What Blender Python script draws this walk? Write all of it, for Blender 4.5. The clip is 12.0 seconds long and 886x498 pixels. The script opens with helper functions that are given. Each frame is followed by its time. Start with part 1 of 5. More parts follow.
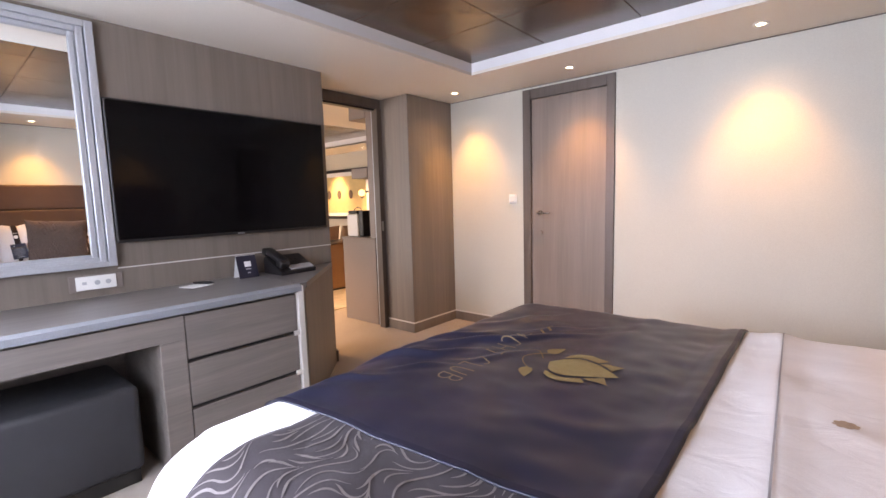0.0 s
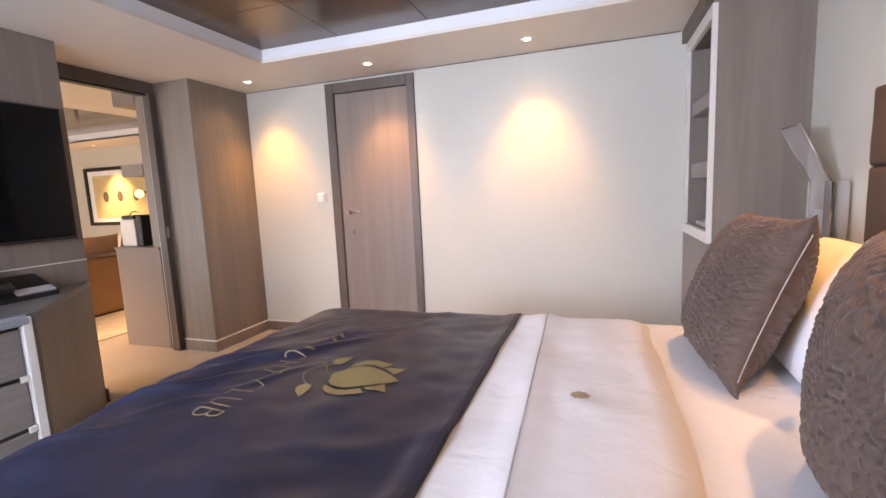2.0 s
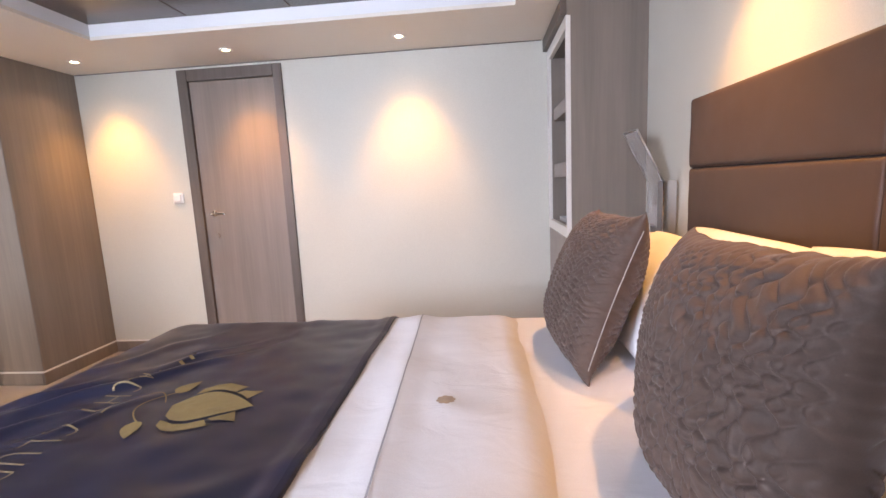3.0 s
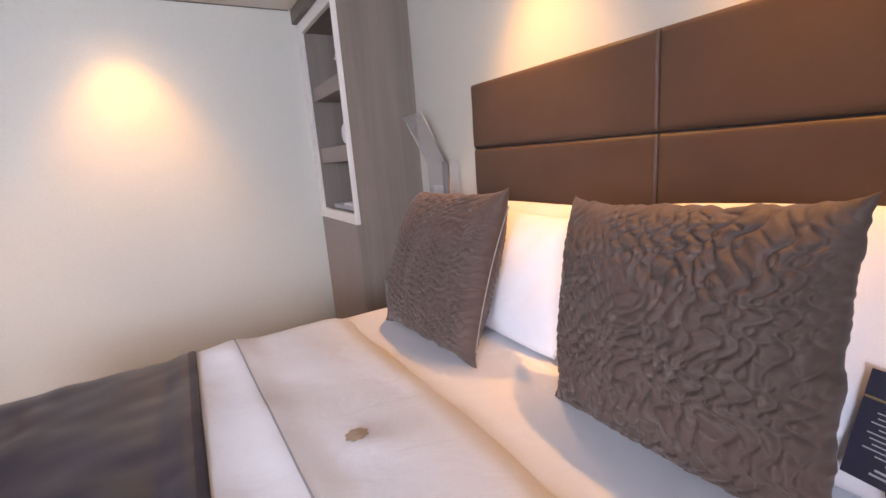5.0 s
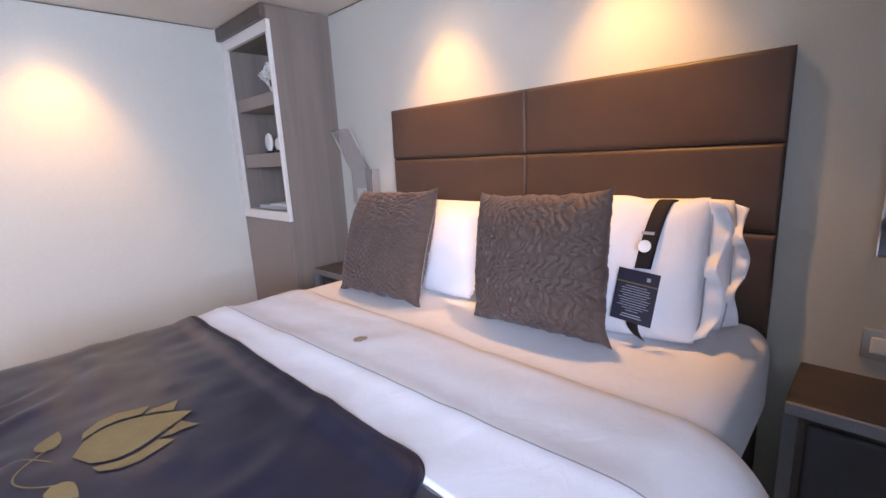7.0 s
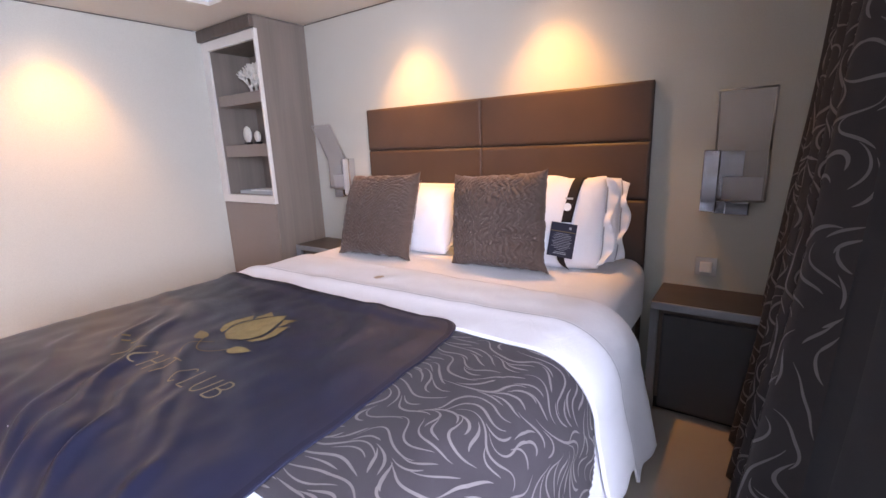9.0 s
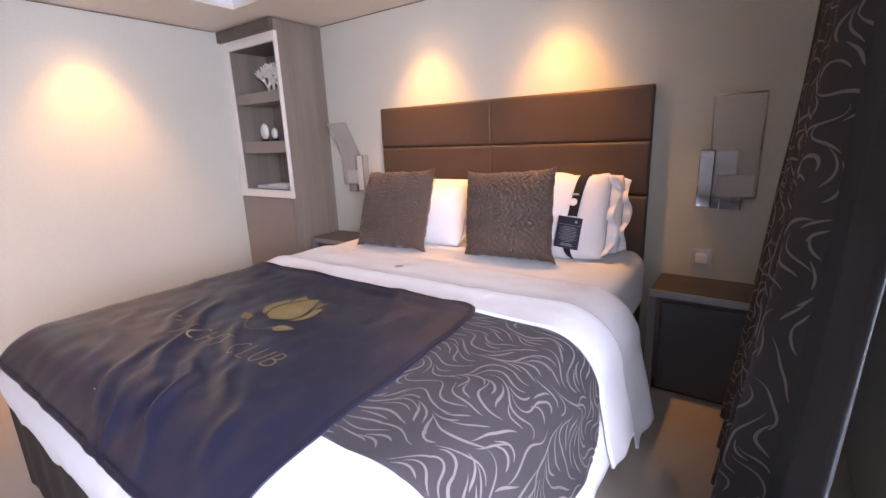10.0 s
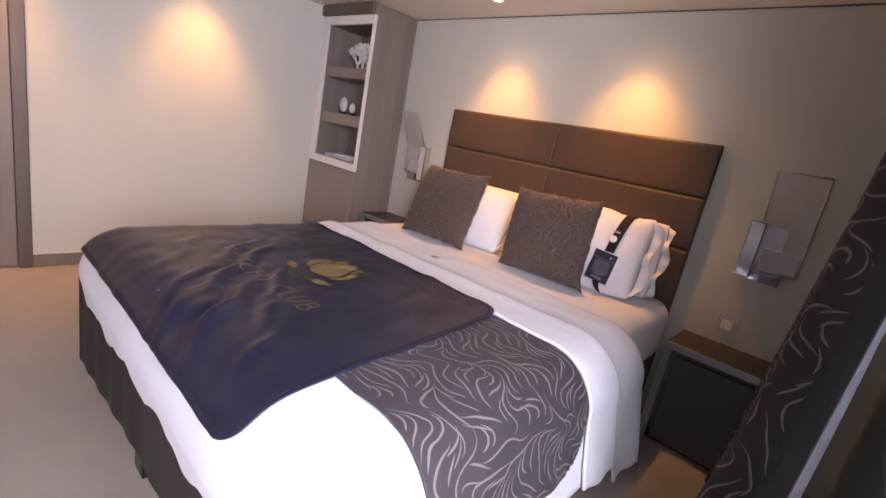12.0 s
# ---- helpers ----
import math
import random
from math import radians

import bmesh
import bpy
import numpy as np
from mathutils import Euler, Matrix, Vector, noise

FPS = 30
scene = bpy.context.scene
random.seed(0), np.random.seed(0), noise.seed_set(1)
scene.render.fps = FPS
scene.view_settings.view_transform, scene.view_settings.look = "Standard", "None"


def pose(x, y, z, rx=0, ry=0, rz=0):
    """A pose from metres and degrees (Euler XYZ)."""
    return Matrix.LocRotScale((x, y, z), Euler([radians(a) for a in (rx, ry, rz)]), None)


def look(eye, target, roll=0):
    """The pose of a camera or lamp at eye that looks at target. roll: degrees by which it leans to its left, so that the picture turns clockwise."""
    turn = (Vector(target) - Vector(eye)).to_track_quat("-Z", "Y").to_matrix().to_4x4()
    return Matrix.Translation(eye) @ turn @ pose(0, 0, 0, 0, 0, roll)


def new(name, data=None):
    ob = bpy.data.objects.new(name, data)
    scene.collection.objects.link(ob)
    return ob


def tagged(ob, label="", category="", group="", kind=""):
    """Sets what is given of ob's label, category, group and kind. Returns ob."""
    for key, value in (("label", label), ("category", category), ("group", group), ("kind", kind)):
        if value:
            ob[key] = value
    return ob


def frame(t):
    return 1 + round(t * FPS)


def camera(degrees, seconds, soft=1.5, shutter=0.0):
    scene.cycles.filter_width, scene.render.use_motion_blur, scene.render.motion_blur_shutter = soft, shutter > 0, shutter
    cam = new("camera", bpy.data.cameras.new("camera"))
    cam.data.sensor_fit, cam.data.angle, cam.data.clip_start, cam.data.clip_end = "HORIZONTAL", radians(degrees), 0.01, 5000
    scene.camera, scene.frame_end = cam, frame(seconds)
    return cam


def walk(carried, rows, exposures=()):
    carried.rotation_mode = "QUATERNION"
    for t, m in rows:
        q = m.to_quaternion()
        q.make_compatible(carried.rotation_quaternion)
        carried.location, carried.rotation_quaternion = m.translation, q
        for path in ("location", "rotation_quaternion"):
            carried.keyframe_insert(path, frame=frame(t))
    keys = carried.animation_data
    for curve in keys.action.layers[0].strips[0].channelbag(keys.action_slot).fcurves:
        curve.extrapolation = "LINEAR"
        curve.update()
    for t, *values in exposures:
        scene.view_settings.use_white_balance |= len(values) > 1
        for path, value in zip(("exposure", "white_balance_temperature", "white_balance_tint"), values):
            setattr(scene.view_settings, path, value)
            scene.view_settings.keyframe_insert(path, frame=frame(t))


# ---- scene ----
cam = camera(89.7, 12.0)
PATH = [
    (0, (-0.216, 0.327, 1.199), (-1.507, 1.838, 0.982), -1.6),
    (0.5, (-0.188, 0.378, 1.198), (-1.376, 1.971, 0.968), -1.9),
    (1, (-0.162, 0.428, 1.197), (-1.203, 2.118, 0.958), -2.1),
    (1.5, (-0.139, 0.468, 1.197), (-1.001, 2.256, 0.952), -2.3),
    (2, (-0.116, 0.501, 1.199), (-0.769, 2.374, 0.944), -2.6),
    (2.5, (-0.081, 0.535, 1.206), (-0.504, 2.47, 0.933), -2.8),
    (3, (-0.053, 0.578, 1.203), (-0.234, 2.549, 0.916), -2.8),
    (3.2, (-0.058, 0.594, 1.197), (-0.128, 2.572, 0.906), -2.7),
    (5, (-0.367, 0.814, 1.205), (0.603, 2.514, 0.792), -4.5),
    (5.5, (-0.505, 0.742, 1.231), (0.751, 2.235, 0.788), -4.4),
    (6, (-0.587, 0.605, 1.224), (0.691, 2.084, 0.805), -2.4),
    (6.5, (-0.703, 0.495, 1.238), (0.549, 1.989, 0.792), -2.1),
    (7, (-0.877, 0.483, 1.232), (0.513, 1.861, 0.82), -2.9),
    (9, (-1.501, 0.269, 1.241), (0.085, 1.399, 0.785), -2.4),
    (9.5, (-1.593, 0.246, 1.247), (-0.007, 1.373, 0.784), -2.5),
    (10, (-1.673, 0.237, 1.264), (-0.091, 1.364, 0.786), -2.2),
    (10.5, (-1.717, 0.209, 1.248), (-0.156, 1.366, 0.773), -0.8),
    (11, (-1.751, 0.195, 1.254), (-0.215, 1.383, 0.775), 1.1),
    (11.5, (-1.781, 0.187, 1.277), (-0.275, 1.41, 0.79), 5.2),
    (12, (-1.771, 0.159, 1.27), (-0.291, 1.417, 0.792), 11.1),
]
# exposure, white balance and tint along the way
LENS = [(0.0, 0.52, 8600, 27), (2.5, 0.66, 8200, 24), (5.0, 0.38, 8300, 26), (5.5, 0.38, 7700, 25), (6.5, 0.40, 7500, 25), (7.0, 0.45, 7100, 24), (9.0, 0.56, 7900, 28), (10.5, 0.48, 8600, 31), (12.0, 0.18, 9100, 35)]
walk(cam, [(t, look(eye, target, roll)) for t, eye, target, roll in PATH], LENS)


# ---- light ----
world = bpy.data.worlds.new("world")
scene.world = world
world.use_nodes = True
wn = world.node_tree.nodes
sky = wn.new("ShaderNodeTexSky")
sky.sky_type, sky.sun_disc = "NISHITA", False
sky.sun_elevation, sky.sun_rotation = radians(40), radians(160)
wn["Background"].inputs[1].default_value = 0.15
world.node_tree.links.new(sky.outputs[0], wn["Background"].inputs[0])

sun_data = bpy.data.lights.new("sun", "SUN")
sun_data.energy, sun_data.angle, sun_data.color = 1.0, radians(12), (1.0, 0.95, 0.88)
sun = new("sun", sun_data)
sun.matrix_world = look((2, 6, 8), (0, 9, 0))

WINDOW_WATTS, BEAM_WATTS, SPILL_WATTS = 116.0, 44.0, 9.0
sky_data = bpy.data.lights.new("window_daylight", "AREA")
sky_data.shape, sky_data.size, sky_data.size_y = "RECTANGLE", 1.0, 1.0
sky_data.energy, sky_data.color = WINDOW_WATTS, (0.52, 0.70, 1.0)
window_daylight = new("window_daylight", sky_data)
window_daylight.matrix_world = look((-2.45, -1.05, 1.55), (0.4, 1.1, 0.85))
side_data = bpy.data.lights.new("window_sidelight", "AREA")
side_data.shape, side_data.size, side_data.size_y = "RECTANGLE", 0.7, 1.0
side_data.energy, side_data.color = 30.0, (0.50, 0.70, 1.0)
new("window_sidelight", side_data).matrix_world = look((-1.25, -0.50, 1.50), (-3.0, 1.5, 1.15))
# fill lamp added to brighten the lounge, behind a window nobody sees
lounge_fill_data = bpy.data.lights.new("lounge_fill", "AREA")
lounge_fill_data.shape, lounge_fill_data.size, lounge_fill_data.size_y = "RECTANGLE", 3.8, 1.85
lounge_fill_data.energy, lounge_fill_data.color = 55.0, (0.80, 0.88, 1.0)
new("lounge_fill", lounge_fill_data).matrix_world = look((-6.3, -0.30, 1.08), (-6.3, 2.0, 1.0))

# ---- materials ----
def mat(name):
    m = bpy.data.materials.new(name)
    m.use_nodes = True
    nt = m.node_tree
    return m, nt, nt.nodes["Principled BSDF"]


def ramp(nt, fac, stops):
    r = nt.nodes.new("ShaderNodeValToRGB")
    while len(r.color_ramp.elements) < len(stops):
        r.color_ramp.elements.new(0.5)
    for e, (p, c) in zip(r.color_ramp.elements, stops):
        e.position, e.color = p, (*c, 1)
    nt.links.new(fac, r.inputs[0])
    return r.outputs[0]


def mapped(nt, scale):
    tc, mp = nt.nodes.new("ShaderNodeTexCoord"), nt.nodes.new("ShaderNodeMapping")
    mp.inputs["Scale"].default_value = scale
    nt.links.new(tc.outputs["Object"], mp.inputs[0])
    return mp.outputs[0]


def noise_tex(nt, vec, scale, detail=4.0, rough=0.55, distort=0.0):
    n = nt.nodes.new("ShaderNodeTexNoise")
    n.inputs["Scale"].default_value, n.inputs["Detail"].default_value = scale, detail
    n.inputs["Roughness"].default_value, n.inputs["Distortion"].default_value = rough, distort
    nt.links.new(vec, n.inputs["Vector"])
    return n.outputs["Fac"]


def mix_rgb(nt, a, b, fac, blend="MIX"):
    m = nt.nodes.new("ShaderNodeMix")
    m.data_type, m.blend_type = "RGBA", blend
    for sock, v in ((m.inputs[0], fac), (m.inputs[6], a), (m.inputs[7], b)):
        if isinstance(v, (int, float)):
            sock.default_value = v
        elif isinstance(v, tuple):
            sock.default_value = (*v, 1)
        else:
            nt.links.new(v, sock)
    return m.outputs[2]


def bump(nt, bsdf, height, strength, distance):
    b = nt.nodes.new("ShaderNodeBump")
    b.inputs["Strength"].default_value, b.inputs["Distance"].default_value = strength, distance
    nt.links.new(height, b.inputs["Height"])
    nt.links.new(b.outputs[0], bsdf.inputs["Normal"])


def surface(name, base, vary=0.12, scale=6.0, grain=120.0, rough=0.6, metal=0.0, relief=0.15, depth=0.001, sheen=0.0, spec=0.5):
    """A plain surface with broad blotches and a fine grain."""
    m, nt, b = mat(name)
    v = mapped(nt, (1, 1, 1))
    lo = tuple(c * (1 - vary) for c in base)
    hi = tuple(min(1, c * (1 + vary)) for c in base)
    broad = ramp(nt, noise_tex(nt, v, scale), ((0.3, lo), (0.7, hi)))
    fine = noise_tex(nt, v, grain, 3)
    col = mix_rgb(nt, broad, ramp(nt, fine, ((0.3, tuple(c * 0.85 for c in base)), (0.7, tuple(min(1, c * 1.12) for c in base)))), 0.4)
    nt.links.new(col, b.inputs["Base Color"])
    rr = nt.nodes.new("ShaderNodeMapRange")
    rr.inputs[3].default_value, rr.inputs[4].default_value = max(0.02, rough - 0.07), min(1, rough + 0.07)
    nt.links.new(noise_tex(nt, v, scale * 3), rr.inputs[0])
    nt.links.new(rr.outputs[0], b.inputs["Roughness"])
    b.inputs["Metallic"].default_value = metal
    b.inputs["Specular IOR Level"].default_value = spec
    b.inputs["Sheen Weight"].default_value = sheen
    if relief:
        bump(nt, b, fine, relief, depth)
    return m


def wood(name, dark, light, stretch, rough=0.42, coarse=1.0):
    """Veneer: long streaks along the axis whose stretch is small, with a finer pore grain."""
    m, nt, b = mat(name)
    v = mapped(nt, tuple(coarse * s for s in stretch))
    streak = noise_tex(nt, v, 1.0, 5, 0.6, 0.6)
    v2 = mapped(nt, tuple(s * 7 for s in stretch))
    pore = noise_tex(nt, v2, 1.0, 3, 0.6)
    info = nt.nodes.new("ShaderNodeObjectInfo")
    col = ramp(nt, streak, ((0.28, dark), (0.5, tuple((a + c) / 2 for a, c in zip(dark, light))), (0.72, light)))
    col = mix_rgb(nt, col, ramp(nt, pore, ((0.3, tuple(c * 0.8 for c in dark)), (0.7, light))), 0.2)
    tone = nt.nodes.new("ShaderNodeMapRange")
    tone.inputs[3].default_value, tone.inputs[4].default_value = 0.93, 1.06
    nt.links.new(info.outputs["Random"], tone.inputs[0])
    col = mix_rgb(nt, col, tone.outputs[0], 1.0, "MULTIPLY")
    nt.links.new(col, b.inputs["Base Color"])
    b.inputs["Roughness"].default_value = rough
    b.inputs["Specular IOR Level"].default_value = 0.4
    bump(nt, b, pore, 0.12, 0.0006)
    return m


def glow(name, col, strength):
    m, nt, b = mat(name)
    b.inputs["Base Color"].default_value = (*col, 1)
    b.inputs["Emission Color"].default_value = (*col, 1)
    b.inputs["Emission Strength"].default_value = strength
    return m


M_WALL = surface("cream_wall_panel", (0.565, 0.555, 0.49), 0.03, 1.5, 260, 0.55, relief=0.06, depth=0.0006)
M_CEIL = surface("white_ceiling_panel", (0.80, 0.745, 0.67), 0.02, 1.2, 300, 0.5, relief=0.03, depth=0.0005)
M_LIP = surface("white_cove_lip", (0.82, 0.83, 0.84), 0.02, 2, 200, 0.4, relief=0.02)
M_DARKCEIL = surface("dark_lacquer_panel", (0.085, 0.052, 0.036), 0.1, 1.5, 150, 0.22, relief=0.02, depth=0.0004)
M_CARPET = surface("beige_carpet", (0.35, 0.295, 0.245), 0.10, 3.5, 420, 0.95, relief=0.8, depth=0.004, sheen=0.3, spec=0.1)
M_WOOD_V = wood("taupe_veneer_upright", (0.168, 0.136, 0.113), (0.246, 0.203, 0.170), (9, 9, 0.35))
M_WOOD_H = wood("taupe_veneer_lengthwise", (0.165, 0.142, 0.130), (0.27, 0.235, 0.215), (12, 0.8, 17))
M_WOOD_DOOR = wood("door_veneer", (0.185, 0.145, 0.122), (0.262, 0.213, 0.182), (9, 9, 0.35))
M_WOOD_DARK = wood("dark_brown_veneer", (0.075, 0.056, 0.046), (0.14, 0.108, 0.09), (14, 14, 0.6), 0.38)
M_FRAME_WOOD = wood("door_frame_veneer", (0.088, 0.069, 0.059), (0.14, 0.114, 0.098), (16, 16, 0.6))
M_NS_WOOD = wood("nightstand_veneer", (0.037, 0.030, 0.029), (0.066, 0.053, 0.050), (10, 1.2, 18), 0.35)
M_DESKTOP = wood("desk_top_veneer", (0.125, 0.115, 0.11), (0.20, 0.185, 0.18), (18, 0.8, 18), 0.28)
M_MAUVE = surface("mauve_taupe_laminate", (0.23, 0.185, 0.165), 0.05, 2, 180, 0.4, relief=0.05)
M_SILVER = surface("satin_silver_paint", (0.44, 0.46, 0.49), 0.04, 5, 200, 0.33, 0.35, relief=0.03)
M_GUNMETAL = surface("blue_grey_metal_trim", (0.26, 0.275, 0.30), 0.06, 5, 200, 0.35, 0.4, relief=0.03)
M_EDGE = surface("blue_grey_desk_edge", (0.27, 0.29, 0.32), 0.05, 5, 200, 0.35, 0.2, relief=0.03)
M_WHITE_TRIM = surface("pale_champagne_trim", (0.72, 0.69, 0.65), 0.03, 5, 200, 0.35, 0.1, relief=0.02)
M_CHROME = surface("polished_chrome", (0.82, 0.82, 0.83), 0.02, 6, 150, 0.09, 1.0, relief=0.0)
M_STEEL = surface("brushed_steel", (0.50, 0.48, 0.46), 0.05, 8, 250, 0.34, 1.0, relief=0.0)
M_BLACK = surface("black_plastic", (0.014, 0.013, 0.014), 0.1, 8, 300, 0.35, relief=0.05)
M_SCREEN = surface("black_tv_glass", (0.004, 0.0035, 0.004), 0.05, 4, 100, 0.05, relief=0.0, spec=0.11)
M_GREY_PLASTIC = surface("grey_plastic", (0.42, 0.43, 0.45), 0.05, 8, 300, 0.4, relief=0.05)
M_WHITE_PLASTIC = surface("white_plastic", (0.80, 0.79, 0.77), 0.02, 8, 300, 0.35, relief=0.02)
M_PAPER = surface("white_paper", (0.82, 0.82, 0.82), 0.02, 10, 300, 0.8, relief=0.03)
M_LINEN = surface("white_cotton", (0.745, 0.745, 0.775), 0.02, 5, 700, 0.85, relief=0.25, depth=0.0006, sheen=0.15, spec=0.2)
nt_ = M_LINEN.node_tree
soft_folds = nt_.nodes.new("ShaderNodeBump")
soft_folds.inputs["Strength"].default_value, soft_folds.inputs["Distance"].default_value = 0.26, 0.012
nt_.links.new(noise_tex(nt_, mapped(nt_, (1.0, 1.6, 1.2)), 6.5, 5, 0.5, 1.2), soft_folds.inputs["Height"])
for n_ in nt_.nodes:
    if n_.bl_idname == "ShaderNodeBump" and n_ != soft_folds:
        nt_.links.new(soft_folds.outputs[0], n_.inputs["Normal"])
M_SEAM = surface("grey_piping", (0.33, 0.33, 0.36), 0.08, 20, 600, 0.7, relief=0.2)
M_CUSHION = surface("brown_crinkle_satin", (0.093, 0.060, 0.048), 0.16, 30, 500, 0.62, relief=0.25, depth=0.0008, sheen=0.12, spec=0.28)
M_PIPING = surface("pale_zip_piping", (0.30, 0.265, 0.235), 0.08, 20, 500, 0.5, relief=0.1)
M_HEADBOARD = surface("brown_leather", (0.078, 0.049, 0.037), 0.10, 5, 420, 0.5, relief=0.25, depth=0.0008, spec=0.35)
M_NAVY = surface("navy_satin_throw", (0.013, 0.015, 0.034), 0.22, 4, 600, 0.37, relief=0.2, depth=0.0006, spec=0.62)
M_NAVY_HEM = surface("dark_navy_hem", (0.016, 0.016, 0.034), 0.15, 8, 500, 0.55, relief=0.2)
M_GOLD = surface("matt_gold_print", (0.235, 0.165, 0.068), 0.12, 20, 500, 0.55, relief=0.15, depth=0.0004)
M_LETTER = surface("pale_gold_print", (0.27, 0.205, 0.115), 0.10, 20, 500, 0.5, relief=0.15, depth=0.0004)
M_TAN = surface("tan_embroidery", (0.42, 0.32, 0.24), 0.2, 60, 600, 0.7, relief=0.3)
M_RUNNER = surface("aubergine_jacquard", (0.046, 0.038, 0.044), 0.14, 8, 600, 0.75, relief=0.3, depth=0.0008, sheen=0.08, spec=0.2)
M_STROKE = surface("silver_mauve_thread", (0.195, 0.170, 0.165), 0.12, 25, 700, 0.45, relief=0.3, depth=0.0006)
M_CURTAIN = surface("charcoal_jacquard_curtain", (0.052, 0.046, 0.047), 0.15, 6, 600, 0.8, relief=0.3, depth=0.0008, sheen=0.05, spec=0.12)
M_STROKE_C = surface("grey_curtain_thread", (0.15, 0.14, 0.145), 0.12, 25, 700, 0.5, relief=0.3, depth=0.0006)
M_LINING = surface("charcoal_blackout_lining", (0.046, 0.048, 0.053), 0.1, 5, 500, 0.9, relief=0.2, spec=0.05)
M_SKIRT = surface("black_brown_bed_base", (0.030, 0.022, 0.022), 0.15, 6, 400, 0.8, relief=0.3)
M_POUF = surface("charcoal_faux_leather", (0.032, 0.033, 0.039), 0.1, 6, 350, 0.6, relief=0.3)
M_CORAL = surface("white_coral_ceramic", (0.75, 0.72, 0.66), 0.06, 20, 200, 0.6, relief=0.4, depth=0.002)
M_SOFA = surface("tan_leather", (0.26, 0.135, 0.07), 0.10, 5, 300, 0.5, relief=0.2)
M_SOFA_CUSHION = surface("peach_cushion_fabric", (0.50, 0.30, 0.20), 0.1, 8, 400, 0.8, relief=0.3)
M_RUG = surface("cream_patterned_rug", (0.52, 0.45, 0.36), 0.25, 9, 400, 0.95, relief=0.5)
M_GILT = surface("gold_picture_ground", (0.62, 0.50, 0.26), 0.2, 4, 60, 0.5, relief=0.1)
M_BRONZE = surface("bronze_smoked_mirror", (0.22, 0.15, 0.10), 0.05, 3, 100, 0.12, 0.7, relief=0.0)
M_STRAP = surface("matt_black_ribbon", (0.022, 0.018, 0.020), 0.1, 20, 500, 0.75, relief=0.2, depth=0.0004, spec=0.15)
M_NS_FRONT = surface("slate_padded_front", (0.066, 0.068, 0.074), 0.1, 6, 350, 0.6, relief=0.3)
M_LAMP_METAL = surface("dark_chrome", (0.62, 0.62, 0.64), 0.05, 6, 150, 0.10, 1.0, relief=0.0)
M_NAVY_CARD = surface("navy_card", (0.020, 0.020, 0.040), 0.08, 20, 400, 0.45, relief=0.05)
M_LENS = glow("lit_spot_lens", (1.0, 0.80, 0.52), 14.0)

M_MIRROR, nt_, b_ = mat("mirror_glass")
b_.inputs["Base Color"].default_value = (0.88, 0.89, 0.88, 1)
b_.inputs["Metallic"].default_value, b_.inputs["Roughness"].default_value = 1.0, 0.012
M_GLASS, nt_, b_ = mat("clear_glass")
b_.inputs["Base Color"].default_value = (0.95, 0.98, 0.98, 1)
b_.inputs["Transmission Weight"].default_value, b_.inputs["Roughness"].default_value, b_.inputs["IOR"].default_value = 1.0, 0.02, 1.45
def acrylic(name, clear, rough):
    m, nt, b = mat(name)
    b.inputs["Base Color"].default_value = (0.93, 0.93, 0.94, 1)
    b.inputs["Transmission Weight"].default_value, b.inputs["Roughness"].default_value, b.inputs["IOR"].default_value = clear, rough, 1.2
    return m
M_ACRYLIC, M_FROST = acrylic("clear_acrylic", 0.82, 0.06), acrylic("frosted_acrylic", 0.5, 0.35)

# ---- building blocks ----
def box(bm, x0, x1, y0, y1, z0, z1, bevel=0.0, seg=2, m=None):
    got = bmesh.ops.create_cube(bm, size=1.0)["verts"]
    mid = Vector(((x0 + x1) / 2, (y0 + y1) / 2, (z0 + z1) / 2))
    size = (abs(x1 - x0), abs(y1 - y0), abs(z1 - z0))
    for v in got:
        v.co = Vector((v.co.x * size[0], v.co.y * size[1], v.co.z * size[2]))
    if bevel:
        edges = list({e for v in got for e in v.link_edges})
        got = bmesh.ops.bevel(bm, geom=edges, offset=min(bevel, 0.49 * min(size)), segments=seg, profile=0.5, affect="EDGES", clamp_overlap=True)["verts"]
    for v in got:
        v.co = (m @ v.co if m else v.co) + mid
    return bm


def rod(bm, p0, p1, r0, r1=None, seg=16):
    p0, p1 = Vector(p0), Vector(p1)
    got = bmesh.ops.create_cone(bm, cap_ends=True, segments=seg, radius1=r0, radius2=r0 if r1 is None else r1, depth=(p1 - p0).length)["verts"]
    turn = (p1 - p0).to_track_quat("Z", "Y").to_matrix()
    for v in got:
        v.co = turn @ v.co + (p0 + p1) / 2
    return bm


def tube(bm, pts, r, seg=6):
    """One continuous round cord along points."""
    pts, prev = [Vector(p) for p in pts], None
    for i, p in enumerate(pts):
        d = (pts[min(i + 1, len(pts) - 1)] - pts[max(i - 1, 0)]).normalized()
        side = d.cross(Vector((1, 0, 0)) if abs(d.x) < 0.8 else Vector((0, 1, 0))).normalized()
        up = d.cross(side)
        ring = [bm.verts.new(p + (side * math.cos(a) + up * math.sin(a)) * r) for a in [2 * math.pi * k / seg for k in range(seg)]]
        if prev:
            for k in range(seg):
                bm.faces.new((prev[k], prev[(k + 1) % seg], ring[(k + 1) % seg], ring[k]))
        else:
            bm.faces.new(ring[::-1])
        prev = ring
    bm.faces.new(prev)
    return bm


